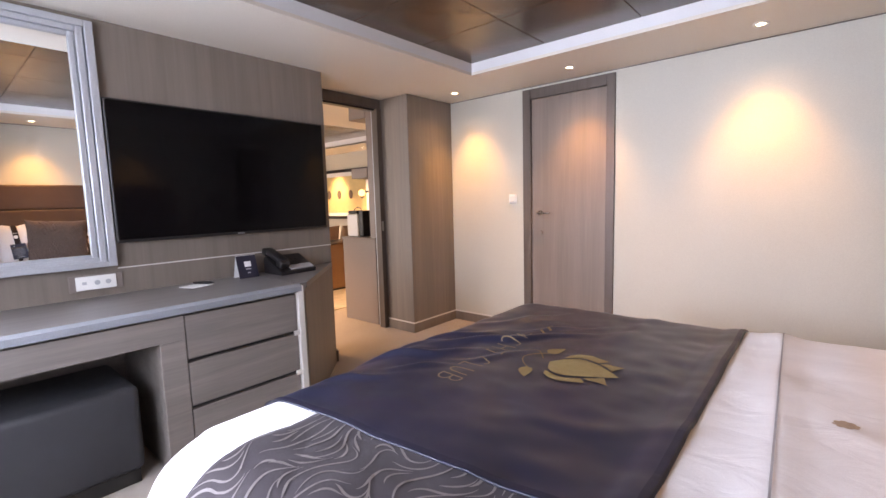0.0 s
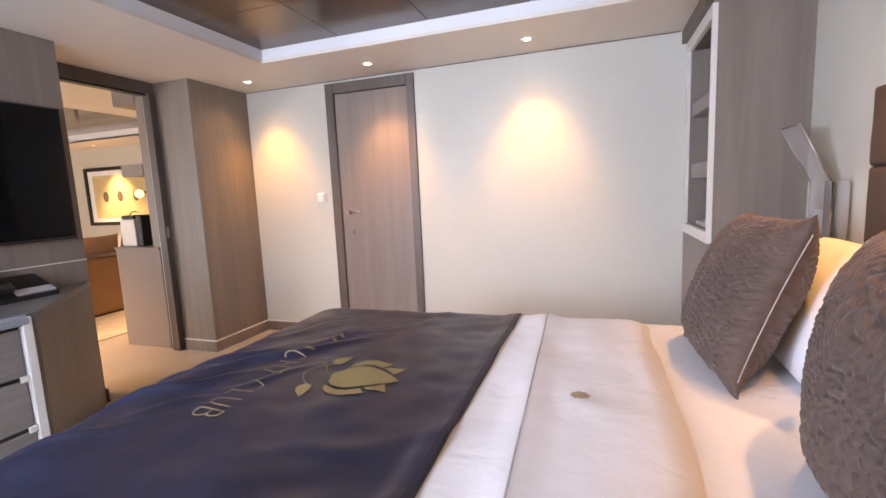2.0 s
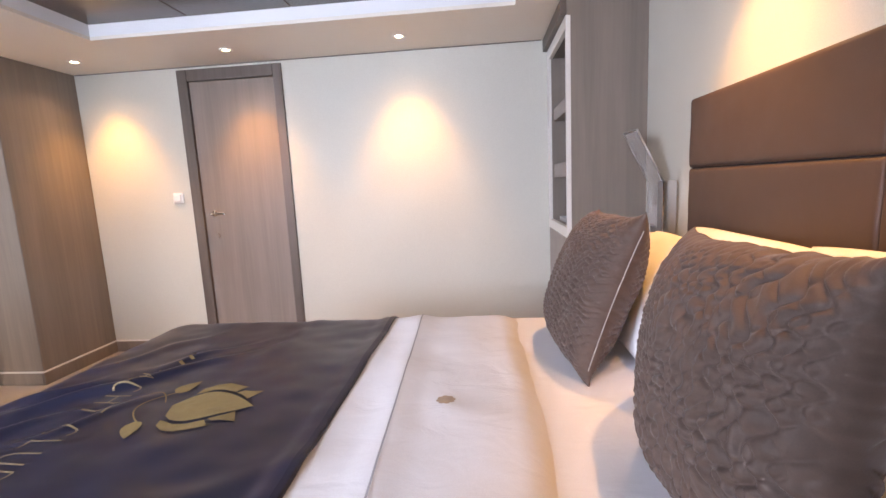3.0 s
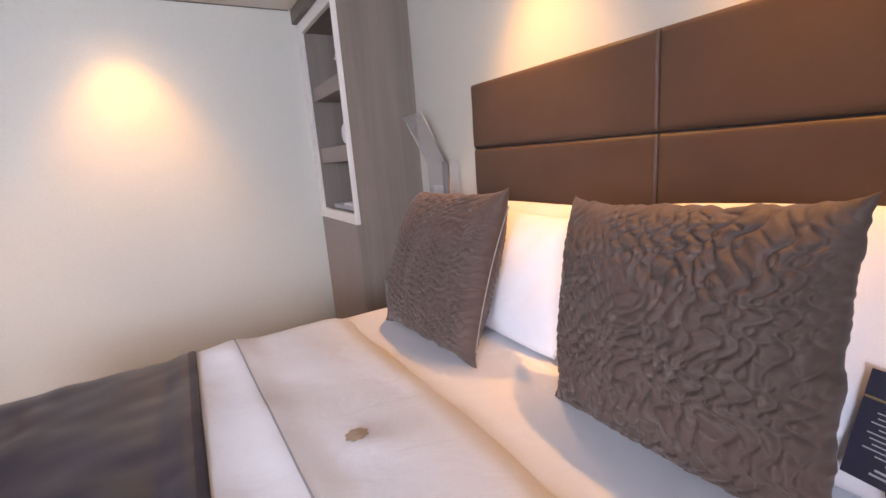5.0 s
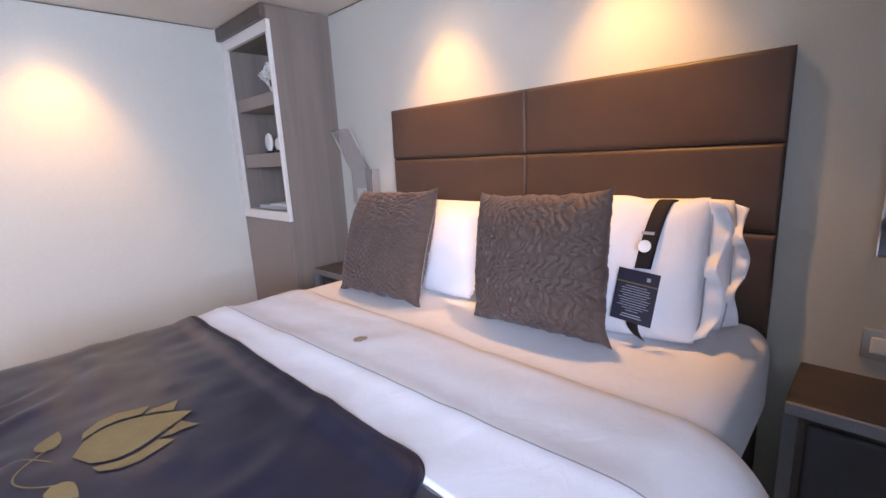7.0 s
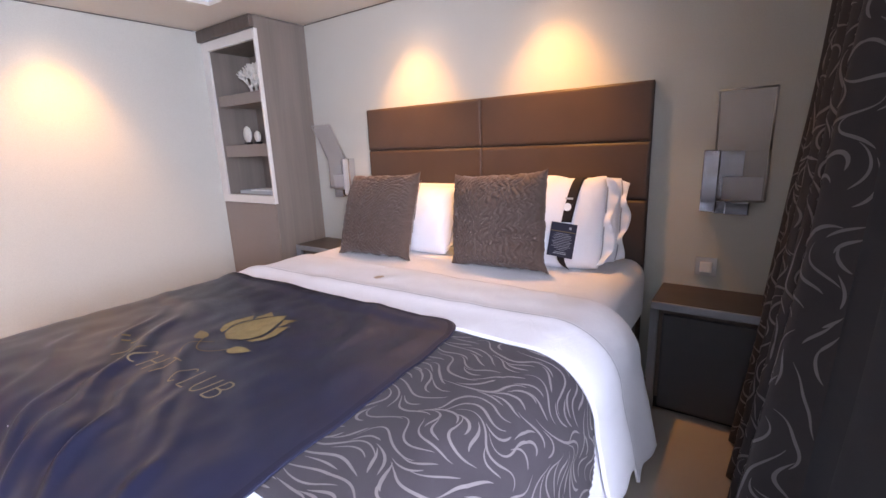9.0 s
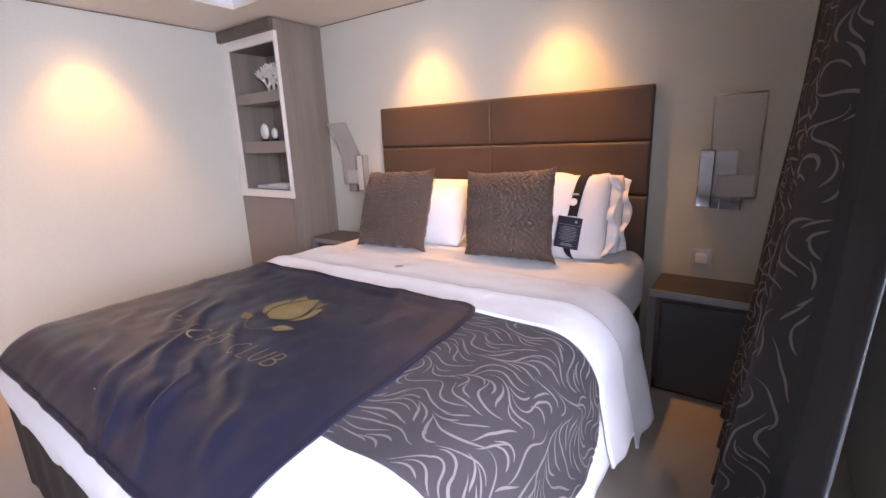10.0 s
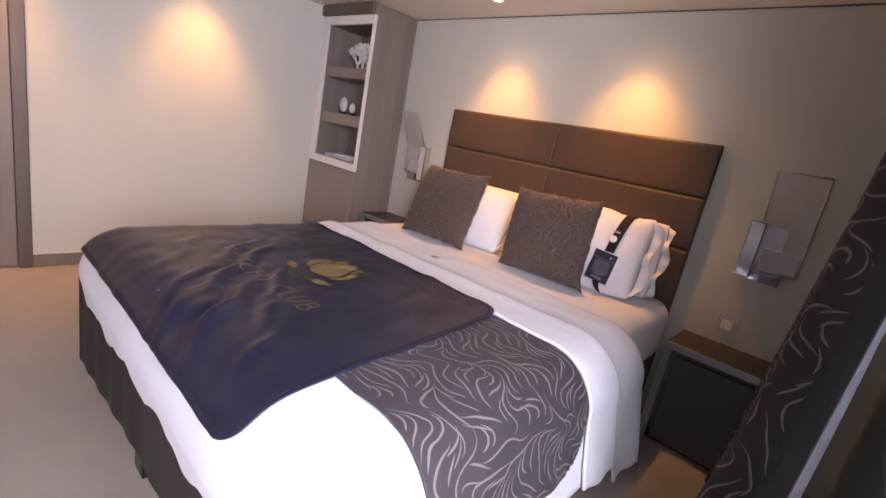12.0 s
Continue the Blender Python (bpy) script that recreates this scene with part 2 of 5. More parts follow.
def prism(bm, outline, axis, a, b):
    """An outline in the plane across axis, drawn out from a to b."""
    def at(p, d):
        return {"x": (d, p[0], p[1]), "y": (p[0], d, p[1]), "z": (p[0], p[1], d)}[axis]
    low, high = [bm.verts.new(at(p, a)) for p in outline], [bm.verts.new(at(p, b)) for p in outline]
    n = len(outline)
    bm.faces.new(low), bm.faces.new(high)
    for i in range(n):
        bm.faces.new((low[i], low[(i + 1) % n], high[(i + 1) % n], high[i]))
    bmesh.ops.recalc_face_normals(bm, faces=bm.faces)
    return bm


def B():
    return bmesh.new()


def link(name, bm, material, smooth=False):
    me = bpy.data.meshes.new(name)
    bm.to_mesh(me)
    bm.free()
    me.materials.append(material)
    if smooth:
        for p in me.polygons:
            p.use_smooth = True
    return new(name, me)


def thing(name, x, y, z, label, category, group="", kind=""):
    ob = new(name)
    ob.empty_display_size = 0.1
    ob.location = (x, y, z)
    return tagged(ob, label, category, group, kind)


def under(ob, parent):
    """Parents ob, whose mesh is in the world's metres, to a thing or to a part."""
    ob.parent = parent
    ob.matrix_parent_inverse = parent.matrix_basis.inverted() if parent.parent is None else Matrix()
    return ob


def part(name, bm, material, parent, label="", smooth=False):
    ob = under(link(name, bm, material, smooth), parent)
    return tagged(ob, label) if label else ob


def structure(name, bm, material, label, category, smooth=False):
    return tagged(link(name, bm, material, smooth), label, category, kind="structure")


def sheet(fn, s0, s1, t0, t1, ns, nt, keep=None):
    """A grid over (s, t) laid into space by fn; keep(s, t) drops cells outside an outline."""
    bm = B()
    g = [[bm.verts.new(fn(s0 + (s1 - s0) * i / ns, t0 + (t1 - t0) * j / nt)) for j in range(nt + 1)] for i in range(ns + 1)]
    for i in range(ns):
        for j in range(nt):
            if keep and not keep(s0 + (s1 - s0) * (i + 0.5) / ns, t0 + (t1 - t0) * (j + 0.5) / nt):
                continue
            bm.faces.new((g[i][j], g[i + 1][j], g[i + 1][j + 1], g[i][j + 1]))
    bmesh.ops.delete(bm, geom=[v for v in bm.verts if not v.link_faces], context="VERTS")
    return bm


def thicken(ob, thickness, offset=-1.0):
    mod = ob.modifiers.new("thickness", "SOLIDIFY")
    mod.thickness, mod.offset = thickness, offset
    return ob


def ribbon(bm, path, widths, lift):
    """A thin strip along path; lift(p) lays its plane points into space."""
    prev = None
    for i, p in enumerate(path):
        a, b = path[max(0, i - 1)], path[min(len(path) - 1, i + 1)]
        d = Vector((b[0] - a[0], b[1] - a[1]))
        d = d.normalized() if d.length > 1e-9 else Vector((1, 0))
        n = Vector((-d.y, d.x)) * widths[i] / 2
        pair = (bm.verts.new(lift(p[0] + n.x, p[1] + n.y)), bm.verts.new(lift(p[0] - n.x, p[1] - n.y)))
        if prev:
            bm.faces.new((prev[0], prev[1], pair[1], pair[0]))
        prev = pair


def fan(bm, outline, lift):
    """A filled plane outline laid into space, as rings towards its middle."""
    cx, cy = sum(p[0] for p in outline) / len(outline), sum(p[1] for p in outline) / len(outline)
    rings = []
    for k in (1.0, 0.66, 0.33):
        rings.append([bm.verts.new(lift(cx + (p[0] - cx) * k, cy + (p[1] - cy) * k)) for p in outline])
    n = len(outline)
    for a, b in zip(rings, rings[1:]):
        for i in range(n):
            bm.faces.new((a[i], a[(i + 1) % n], b[(i + 1) % n], b[i]))
    bm.faces.new(rings[-1])


# ---- setting ----
X_W, X_E, Y_S, Y_N, Z_C = -2.98, 0.835, -0.16, 3.775, 2.128
X_P, FAR_W, FAR_N = -3.36, -9.2, 5.62

structure("floor", box(B(), FAR_W - 0.2, X_E + 0.2, Y_S - 0.3, FAR_N + 0.2, -0.12, 0.0), M_CARPET, "beige short-pile carpet running through both rooms", "carpet")

# headboard wall and the two ends
structure("wall_east", box(B(), X_E, X_E + 0.15, Y_S - 0.15, Y_N + 0.15, 0, 2.45), M_WALL, "cream wall panel behind the bed", "wall")
bm = B()
DX0, DX1, DTOP = -2.215, -1.43, 2.106
box(bm, X_P, DX0, Y_N, Y_N + 0.12, 0, 2.45)
box(bm, DX1, X_E, Y_N, Y_N + 0.12, 0, 2.45)
box(bm, DX0, DX1, Y_N, Y_N + 0.12, DTOP, 2.45)
structure("wall_north", bm, M_WALL, "cream wall panels either side of the inner door", "wall")
bm = B()
WX0, WX1, WZ1 = -2.60, -0.32, 2.08
# lounge stretch, cut open for the added fill lamp
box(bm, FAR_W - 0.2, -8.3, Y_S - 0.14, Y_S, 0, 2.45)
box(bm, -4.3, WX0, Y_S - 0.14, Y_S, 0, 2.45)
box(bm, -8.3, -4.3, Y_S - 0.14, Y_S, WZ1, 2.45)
box(bm, WX1, X_E, Y_S - 0.14, Y_S, 0, 2.45)
box(bm, WX0, WX1, Y_S - 0.14, Y_S, WZ1, 2.45)
# sill height is unseen; added to hold daylight off the floor
box(bm, WX0, WX1, Y_S - 0.14, Y_S, 0, 0.42)
structure("wall_south", bm, M_WALL, "cream wall round the balcony window", "wall")
structure("wall_west", box(B(), X_P, X_W, Y_S, 2.285, 0, 2.45, 0.004, 1), M_WOOD_V, "taupe veneered wall panel behind the television", "wall")

# ceiling with a recessed dark field
CX0, CX1, CY0, CY1 = -2.285, 0.16, 0.35, 3.135
bm = B()
box(bm, X_P, CX0, Y_S, Y_N, Z_C, Z_C + 0.02)
box(bm, CX1, X_E, Y_S, Y_N, Z_C, Z_C + 0.02)
box(bm, CX0, CX1, CY1, Y_N, Z_C, Z_C + 0.02)
box(bm, CX0, CX1, Y_S, CY0, Z_C, Z_C + 0.02)
structure("ceiling", bm, M_CEIL, "smooth white ceiling border with a recess", "ceiling")
bm = B()
box(bm, CX0 - 0.02, CX0, CY0, CY1, Z_C + 0.0205, Z_C + 0.12)
box(bm, CX1, CX1 + 0.02, CY0, CY1, Z_C + 0.0205, Z_C + 0.12)
box(bm, CX0 - 0.02, CX1 + 0.02, CY1, CY1 + 0.02, Z_C + 0.0205, Z_C + 0.12)
box(bm, CX0 - 0.02, CX1 + 0.02, CY0 - 0.02, CY0, Z_C + 0.0205, Z_C + 0.12)
structure("trim_cove", bm, M_LIP, "white upstand round the ceiling recess", "trim")
bm = B()
for i in range(4):
    for j in range(5):
        x0, x1 = CX0 + 0.001 + (CX1 - CX0 - 0.002) * i / 4, CX0 + 0.001 + (CX1 - CX0 - 0.002) * (i + 1) / 4
        y0, y1 = CY0 + (CY1 - CY0) * j / 5, CY0 + (CY1 - CY0) * (j + 1) / 5
        box(bm, x0 + 0.002, x1 - 0.002, y0 + 0.002, y1 - 0.002, Z_C + 0.085, Z_C + 0.11, 0.002, 1)
structure("ceiling_recess", bm, M_DARKCEIL, "glossy dark brown ceiling panels with fine joints", "ceiling")
structure("ceiling_slab", box(B(), FAR_W - 0.2, X_E + 0.15, Y_S - 0.15, FAR_N + 0.2, 2.45, 2.55), M_CEIL, "plain slab above the ceilings", "ceiling")

# closet corner and passage frame
structure("wall_closet", box(B(), X_P - 0.02, -3.012, 3.17, Y_N, 0, Z_C, 0.004, 1), M_WOOD_V, "taupe veneered closet corner beside the passage", "closet")
bm = B()
box(bm, X_P - 0.10, X_P, 2.285, 3.17, 2.045, 2.45)
structure("wall_lintel", bm, M_FRAME_WOOD, "dark veneered lintel above the sliding door", "lintel")
bm = B()
box(bm, X_P - 0.10, X_P, Y_S, 2.33, 0, 2.45)
box(bm, X_P - 0.12, X_P - 0.02, 3.19, FAR_N, 0, 2.45)
structure("wall_between", bm, M_WALL, "partition between bedroom and lounge", "wall")

sliding_door = thing("door_2", X_P, 3.08, 0, "dark veneered sliding door pushed open into its pocket", "door", kind="structure")
part("jamb", box(B(), X_P - 0.06, X_P + 0.012, 3.115, 3.17, 0, 2.045, 0.003), M_WOOD_DARK, sliding_door)
part("leaf", box(B(), X_P - 0.10, X_P - 0.062, 3.162, 3.19, 0.01, 2.04, 0.003), M_WOOD_DARK, sliding_door)
part("edge_strip", box(B(), X_P - 0.104, X_P - 0.058, 3.145, 3.162, 0.01, 2.04, 0.002), M_SILVER, sliding_door, "pale satin metal edge strip")
part("finger_pull", box(B(), X_P + 0.011, X_P + 0.016, 3.125, 3.145, 0.93, 1.02, 0.004), M_STEEL, sliding_door, "steel finger pull")
part("track", box(B(), X_P - 0.08, X_P - 0.02, 2.33, 3.114, 2.028, 2.045), M_BLACK, sliding_door, "black ceiling track")

def baseboard(x0, x1, y0, y1, name):
    ob = tagged(new(name), "taupe skirting board with a pale reveal", "baseboard", kind="structure")
    part("board", box(B(), x0, x1, y0, y1, 0, 0.085, 0.003, 1), M_WOOD_V, ob)
    part("reveal", box(B(), x0 + 0.001, x1 - 0.001, y0 + 0.001, y1 - 0.001, 0.085, 0.095), M_WHITE_TRIM, ob, "pale metal reveal strip")

baseboard(-3.012, DX0, Y_N - 0.012, Y_N, "baseboard_1")
baseboard(DX1, 0.42, Y_N - 0.012, Y_N, "baseboard_2")
baseboard(-3.012, -3.000, 3.158, Y_N - 0.012, "baseboard_3")
baseboard(X_P + 0.013, -3.012, 3.158, 3.17, "baseboard_4")
baseboard(X_P, X_W + 0.012, 2.285, 2.297, "baseboard_5")

# inner door
door = thing("door_1", -1.82, Y_N, 0, "closed taupe wood-veneer door in a darker frame", "door", kind="structure")
bm = B()
box(bm, DX0, DX0 + 0.075, Y_N - 0.014, Y_N + 0.10, 0, DTOP, 0.004)
box(bm, DX1 - 0.065, DX1, Y_N - 0.014, Y_N + 0.10, 0, DTOP, 0.004)
box(bm, DX0 + 0.075, DX1 - 0.065, Y_N - 0.013, Y_N + 0.10, DTOP - 0.082, DTOP, 0.004)
part("door_frame", bm, M_FRAME_WOOD, door, "dark taupe door frame")
leaf = part("leaf", box(B(), DX0 + 0.078, DX1 - 0.068, Y_N + 0.004, Y_N + 0.045, 0.012, DTOP - 0.085, 0.002, 1), M_WOOD_DOOR, door)
bm = B()
rod(bm, (-2.055, Y_N + 0.004, 1.068), (-2.055, Y_N - 0.004, 1.068), 0.024, 0.022, 24)
rod(bm, (-2.055, Y_N - 0.004, 1.068), (-2.055, Y_N - 0.050, 1.068), 0.009)
box(bm, -2.062, -1.945, Y_N - 0.058, Y_N - 0.044, 1.060, 1.076, 0.006, 3)
under(tagged(link("door_handle", bm, M_CHROME, True), "satin chrome lever handle"), leaf)
bm = B()
rod(bm, (-2.055, Y_N + 0.004, 0.90), (-2.055, Y_N - 0.006, 0.90), 0.022, 0.020, 24)
under(tagged(link("privacy_lock", bm, M_WOOD_DOOR), "round lock cover"), leaf)

# balcony window
window = thing("window_1", (WX0 + WX1) / 2, Y_S, 0, "wide balcony window with slim grey frames", "window", kind="structure")
for k, (x0, x1) in enumerate(((WX0, -1.46), (-1.46, WX1))):
    bm = B()
    box(bm, x0, x0 + 0.05, Y_S - 0.10, Y_S - 0.05, 0.42, WZ1, 0.003)
    box(bm, x1 - 0.05, x1, Y_S - 0.10, Y_S - 0.05, 0.42, WZ1, 0.003)
    box(bm, x0 + 0.05, x1 - 0.05, Y_S - 0.10, Y_S - 0.05, 0.42, 0.48, 0.003)
    box(bm, x0 + 0.05, x1 - 0.05, Y_S - 0.10, Y_S - 0.05, WZ1 - 0.06, WZ1, 0.003)
    wf = part("window_frame", bm, M_GREY_PLASTIC, window)
    pane = part("pane", box(B(), x0 + 0.05, x1 - 0.05, Y_S - 0.082, Y_S - 0.074, 0.48, WZ1 - 0.06), M_GLASS, window)
    pane.visible_shadow = False

structure("balcony_floor", box(B(), -4.4, 1.4, -2.0, Y_S - 0.141, -0.12, -0.01), M_WOOD_DARK, "dark planked balcony deck outside the window", "balcony")
# roof and parapet are unseen, added to narrow the band of sky
structure("unseen_balcony_roof", box(B(), -4.4, 1.4, -2.0, Y_S - 0.141, 2.2, 2.3), M_CEIL, "unseen white soffit added above the balcony to cut steep skylight", "balcony")
structure("unseen_balcony_parapet", box(B(), -4.4, 1.4, -2.0, -1.9, -0.01, 0.92), M_WALL, "unseen white parapet added to cut low skylight", "parapet")

# unseen lounge window, added as the opening for the fill lamp
added_window = thing("unseen_window", -6.3, Y_S, 0, "unseen window with slim grey frames, added for the lounge fill lamp", "window", kind="structure")
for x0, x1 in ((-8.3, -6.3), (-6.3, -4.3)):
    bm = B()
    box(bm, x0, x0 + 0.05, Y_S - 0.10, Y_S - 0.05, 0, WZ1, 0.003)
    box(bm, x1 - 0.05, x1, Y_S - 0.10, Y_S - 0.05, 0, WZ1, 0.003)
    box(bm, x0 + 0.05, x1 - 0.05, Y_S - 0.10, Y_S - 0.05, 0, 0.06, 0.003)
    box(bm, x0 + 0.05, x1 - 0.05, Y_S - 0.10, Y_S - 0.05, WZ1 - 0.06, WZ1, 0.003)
    part("window_frame", bm, M_GREY_PLASTIC, added_window)
    pane = part("pane", box(B(), x0 + 0.05, x1 - 0.05, Y_S - 0.082, Y_S - 0.074, 0.06, WZ1 - 0.06), M_GLASS, added_window)
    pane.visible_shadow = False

# dark strip drawn in for the shadow line where walls meet the ceiling
bm = B()
box(bm, X_E - 0.003, X_E, Y_S, 3.09, Z_C - 0.006, Z_C - 0.0005)
box(bm, -3.01, 0.38, Y_N - 0.003, Y_N, Z_C - 0.006, Z_C - 0.0005)
structure("trim_shadow_gap", bm, M_WOOD_DARK, "thin dark strip drawn as the shadow line under the ceiling", "trim")

# recessed downlights
SPOTS = [(-0.53, 3.475), (-1.66, 3.475), (-2.72, 3.475), (0.535, 2.07), (0.535, 1.18)]
def downlight(x, y):
    ob = thing("downlight", x, y, Z_C, "small round recessed ceiling downlight, lit warm", "downlight", "ceiling downlights")
    bm = B()
    ring = [(0.022, 0.0), (0.040, 0.0), (0.042, -0.004), (0.034, -0.007), (0.022, -0.003)]
    n = 28
    vs = [[bm.verts.new((x + r * math.cos(2 * math.pi * i / n), y + r * math.sin(2 * math.pi * i / n), Z_C + z)) for r, z in ring] for i in range(n)]
    for i in range(n):
        for k in range(len(ring)):
            bm.faces.new((vs[i][k], vs[i][(k + 1) % 5], vs[(i + 1) % n][(k + 1) % 5], vs[(i + 1) % n][k]))
    part("rim", bm, M_WHITE_PLASTIC, ob, "white rim", True)
    part("lens", rod(B(), (x, y, Z_C - 0.003), (x, y, Z_C - 0.001), 0.026, 0.026, 28), M_LENS, ob, "glowing lens")
    return ob

def spot_lamp(x, y, tilt_x=0.0, tilt_y=0.0, watts=BEAM_WATTS, colour=(1.0, 0.53, 0.125)):
    d = bpy.data.lights.new("spot_beam", "SPOT")
    d.energy, d.color = watts, colour
    d.spot_size, d.spot_blend, d.shadow_soft_size = radians(76), 0.9, 0.022
    new("spot_beam", d).matrix_world = look((x, y, Z_C - 0.012), (x + tilt_x, y + tilt_y, 0.5))

def spill_lamp(x, y):
    """The wide weak light round a downlight's beam."""
    d = bpy.data.lights.new("spot_spill", "SPOT")
    d.energy, d.color = SPILL_WATTS, (1.0, 0.68, 0.40)
    d.spot_size, d.spot_blend, d.shadow_soft_size = radians(135), 1.0, 0.03
    new("spot_spill", d).matrix_world = look((x, y, Z_C - 0.014), (x, y + 0.001, 0.5))

for x, y in SPOTS:
    downlight(x, y)
    spill_lamp(x, y)
for x, y in SPOTS[:3]:
    spot_lamp(x, y, 0, 0.30)
for x, y in SPOTS[3:]:
    spot_lamp(x, y, 0.30, 0)

# ---- television wall ----
tv = thing("television", -2.93, 1.6, 1.39, "large black flat-screen television hung on the veneered wall", "television")
TY0, TY1, TZ0, TZ1 = 0.968, 2.232, 1.028, 1.752
part("housing", box(B(), -2.972, -2.936, TY0, TY1, TZ0, TZ1, 0.006), M_BLACK, tv)
part("screen", box(B(), -2.936, -2.932, TY0 + 0.010, TY1 - 0.010, TZ0 + 0.016, TZ1 - 0.010, 0.001, 1), M_SCREEN, tv, "glossy dark screen")
part("maker_mark", box(B(), -2.9365, -2.9345, 1.585, 1.625, TZ0 + 0.004, TZ0 + 0.009), M_GREY_PLASTIC, tv)
part("wall_bracket", box(B(), X_W, -2.972, 1.3, 1.9, 1.2, 1.6), M_BLACK, tv)

# mirror in a stepped silver frame
mirror = thing("wall_mirror", -2.96, 0.45, 0.92, "wall mirror in a wide stepped silver frame", "mirror")
MY0, MY1, MZ0, MZ1 = -0.06, 0.962, 0.915, 2.098
for k, (inset, wide, x1) in enumerate(((0.0, 0.036, -2.932), (0.040, 0.030, -2.942), (0.074, 0.024, -2.955))):
    bm = B()
    y0, y1, z0, z1 = MY0 + inset, MY1 - inset, MZ0 + inset * 0.6, MZ1 - inset * 0.8
    box(bm, X_W, x1, y0, y0 + wide, z0, z1, 0.004)
    box(bm, X_W, x1, y1 - wide, y1, z0, z1, 0.004)
    box(bm, X_W, x1 - 0.0005, y0 + wide, y1 - wide, z0, z0 + wide * 0.8, 0.004)
    box(bm, X_W, x1 - 0.0005, y0 + wide, y1 - wide, z1 - wide * 0.9, z1, 0.004)
    part("frame_step", bm, M_SILVER, mirror)
part("mirror_pane", box(B(), X_W + 0.001, -2.968, MY0 + 0.05, MY1 - 0.05, MZ0 + 0.03, MZ1 - 0.04), M_MIRROR, mirror, "clear mirror glass")
structure("trim_wall_line", box(B(), X_W, X_W + 0.003, 0.97, 2.285, 0.895, 0.901), M_WHITE_TRIM, "thin pale inlay line in the wall panel", "trim")

# ---- desk ----
DX, DZ = -2.39, 0.765
desk = thing("dressing_desk", -2.68, 0.8, 0, "grey-taupe built-in dressing desk with three drawers", "desk")
bm = B()
box(bm, X_W, DX - 0.012, Y_S + 0.02, 1.655, DZ - 0.03, DZ, 0.003)
part("desktop", bm, M_DESKTOP, desk, "dark grey wood desktop")
bm = prism(B(), [(DX - 0.012, DZ), (DX + 0.008, DZ - 0.012), (DX + 0.008, DZ - 0.040), (DX - 0.030, DZ - 0.052), (DX - 0.03, DZ - 0.031), (DX - 0.012, DZ - 0.031)], "y", Y_S + 0.02, 1.655)
part("front_edge", bm, M_EDGE, desk, "bevelled silver-grey desk edge")
part("apron", box(B(), DX - 0.045, DX - 0.012, Y_S + 0.02, 1.062, 0.602, DZ - 0.053, 0.003), M_WOOD_H, desk)
part("pedestal_side", box(B(), X_W, DX - 0.012, 0.957, 1.062, 0, 0.602, 0.003), M_WOOD_H, desk)
part("end_panel", box(B(), X_W, DX - 0.030, 1.635, 1.665, 0, DZ - 0.053, 0.003), M_WOOD_V, desk)
part("carcass", box(B(), X_W, DX - 0.045, 1.062, 1.635, 0.03, DZ - 0.053), M_BLACK, desk)
part("back_panel", box(B(), X_W, X_W + 0.012, Y_S + 0.02, 0.957, 0, 0.60), M_WOOD_H, desk)
part("plinth", box(B(), X_W, DX - 0.05, 1.062, 1.635, 0, 0.03), M_BLACK, desk)
for z0, z1 in ((0.505, 0.708), (0.280, 0.487), (0.055, 0.262)):
    dr = part("drawer", box(B(), DX - 0.040, DX - 0.014, 1.066, 1.628, z0, z1, 0.003), M_WOOD_H, desk)
    under(link("finger_lip", box(B(), DX - 0.044, DX - 0.018, 1.070, 1.624, z0 - 0.010, z0, 0.002), M_BLACK), dr)
bm = B()
box(bm, DX - 0.03, DX + 0.006, 1.632, 1.668, 0, DZ - 0.01, 0.004)
post = part("corner_trim", bm, M_WHITE_TRIM, desk, "pale champagne corner strip")
for z in (0.495, 0.271):
    under(link("bracket", box(B(), DX - 0.012, DX + 0.002, 1.600, 1.634, z - 0.013, z + 0.013, 0.003), M_WHITE_TRIM), post)
# slanted end that runs back to the passage
part("slanted_end", prism(B(), [(X_W, 1.666), (DX - 0.030, 1.666), (DX - 0.030, 1.70), (X_W, 2.283)], "z", 0, 0.733), M_WOOD_V, desk)
part("slanted_top", prism(B(), [(X_W, 1.656), (DX - 0.012, 1.656), (DX - 0.012, 1.70), (X_W, 2.284)], "z", 0.735, DZ), M_DESKTOP, desk)

pouf = thing("pouf", -2.62, 0.57, 0, "charcoal upholstered cube pouf pushed under the desk", "pouf")
part("cushion", box(B(), -2.90, -2.44, 0.30, 0.875, 0.06, 0.44, 0.03, 4), M_POUF, pouf, "", True)
part("plinth", box(B(), -2.88, -2.46, 0.32, 0.855, 0.0, 0.06), M_BLACK, pouf)

sock = thing("power_outlet", X_W, 0.87, 0.84, "white twin power outlet strip on a grey backplate", "power outlet")
part("backplate", box(B(), X_W, -2.972, 0.765, 0.985, 0.800, 0.880, 0.003), M_MAUVE, sock)
part("faceplate", box(B(), -2.972, -2.962, 0.79, 0.955, 0.806, 0.874, 0.004), M_WHITE_PLASTIC, sock)
for y in (0.875, 0.92):
    bm = rod(B(), (-2.962, y, 0.84), (-2.9595, y, 0.84), 0.021, 0.021, 24)
    part("socket", bm, M_WHITE_PLASTIC, sock)
    part("socket_well", rod(B(), (-2.9595, y, 0.84), (-2.9590, y, 0.84), 0.012, 0.012, 20), M_GREY_PLASTIC, sock)
part("data_port", box(B(), -2.962, -2.960, 0.815, 0.832, 0.834, 0.848), M_GREY_PLASTIC, sock)

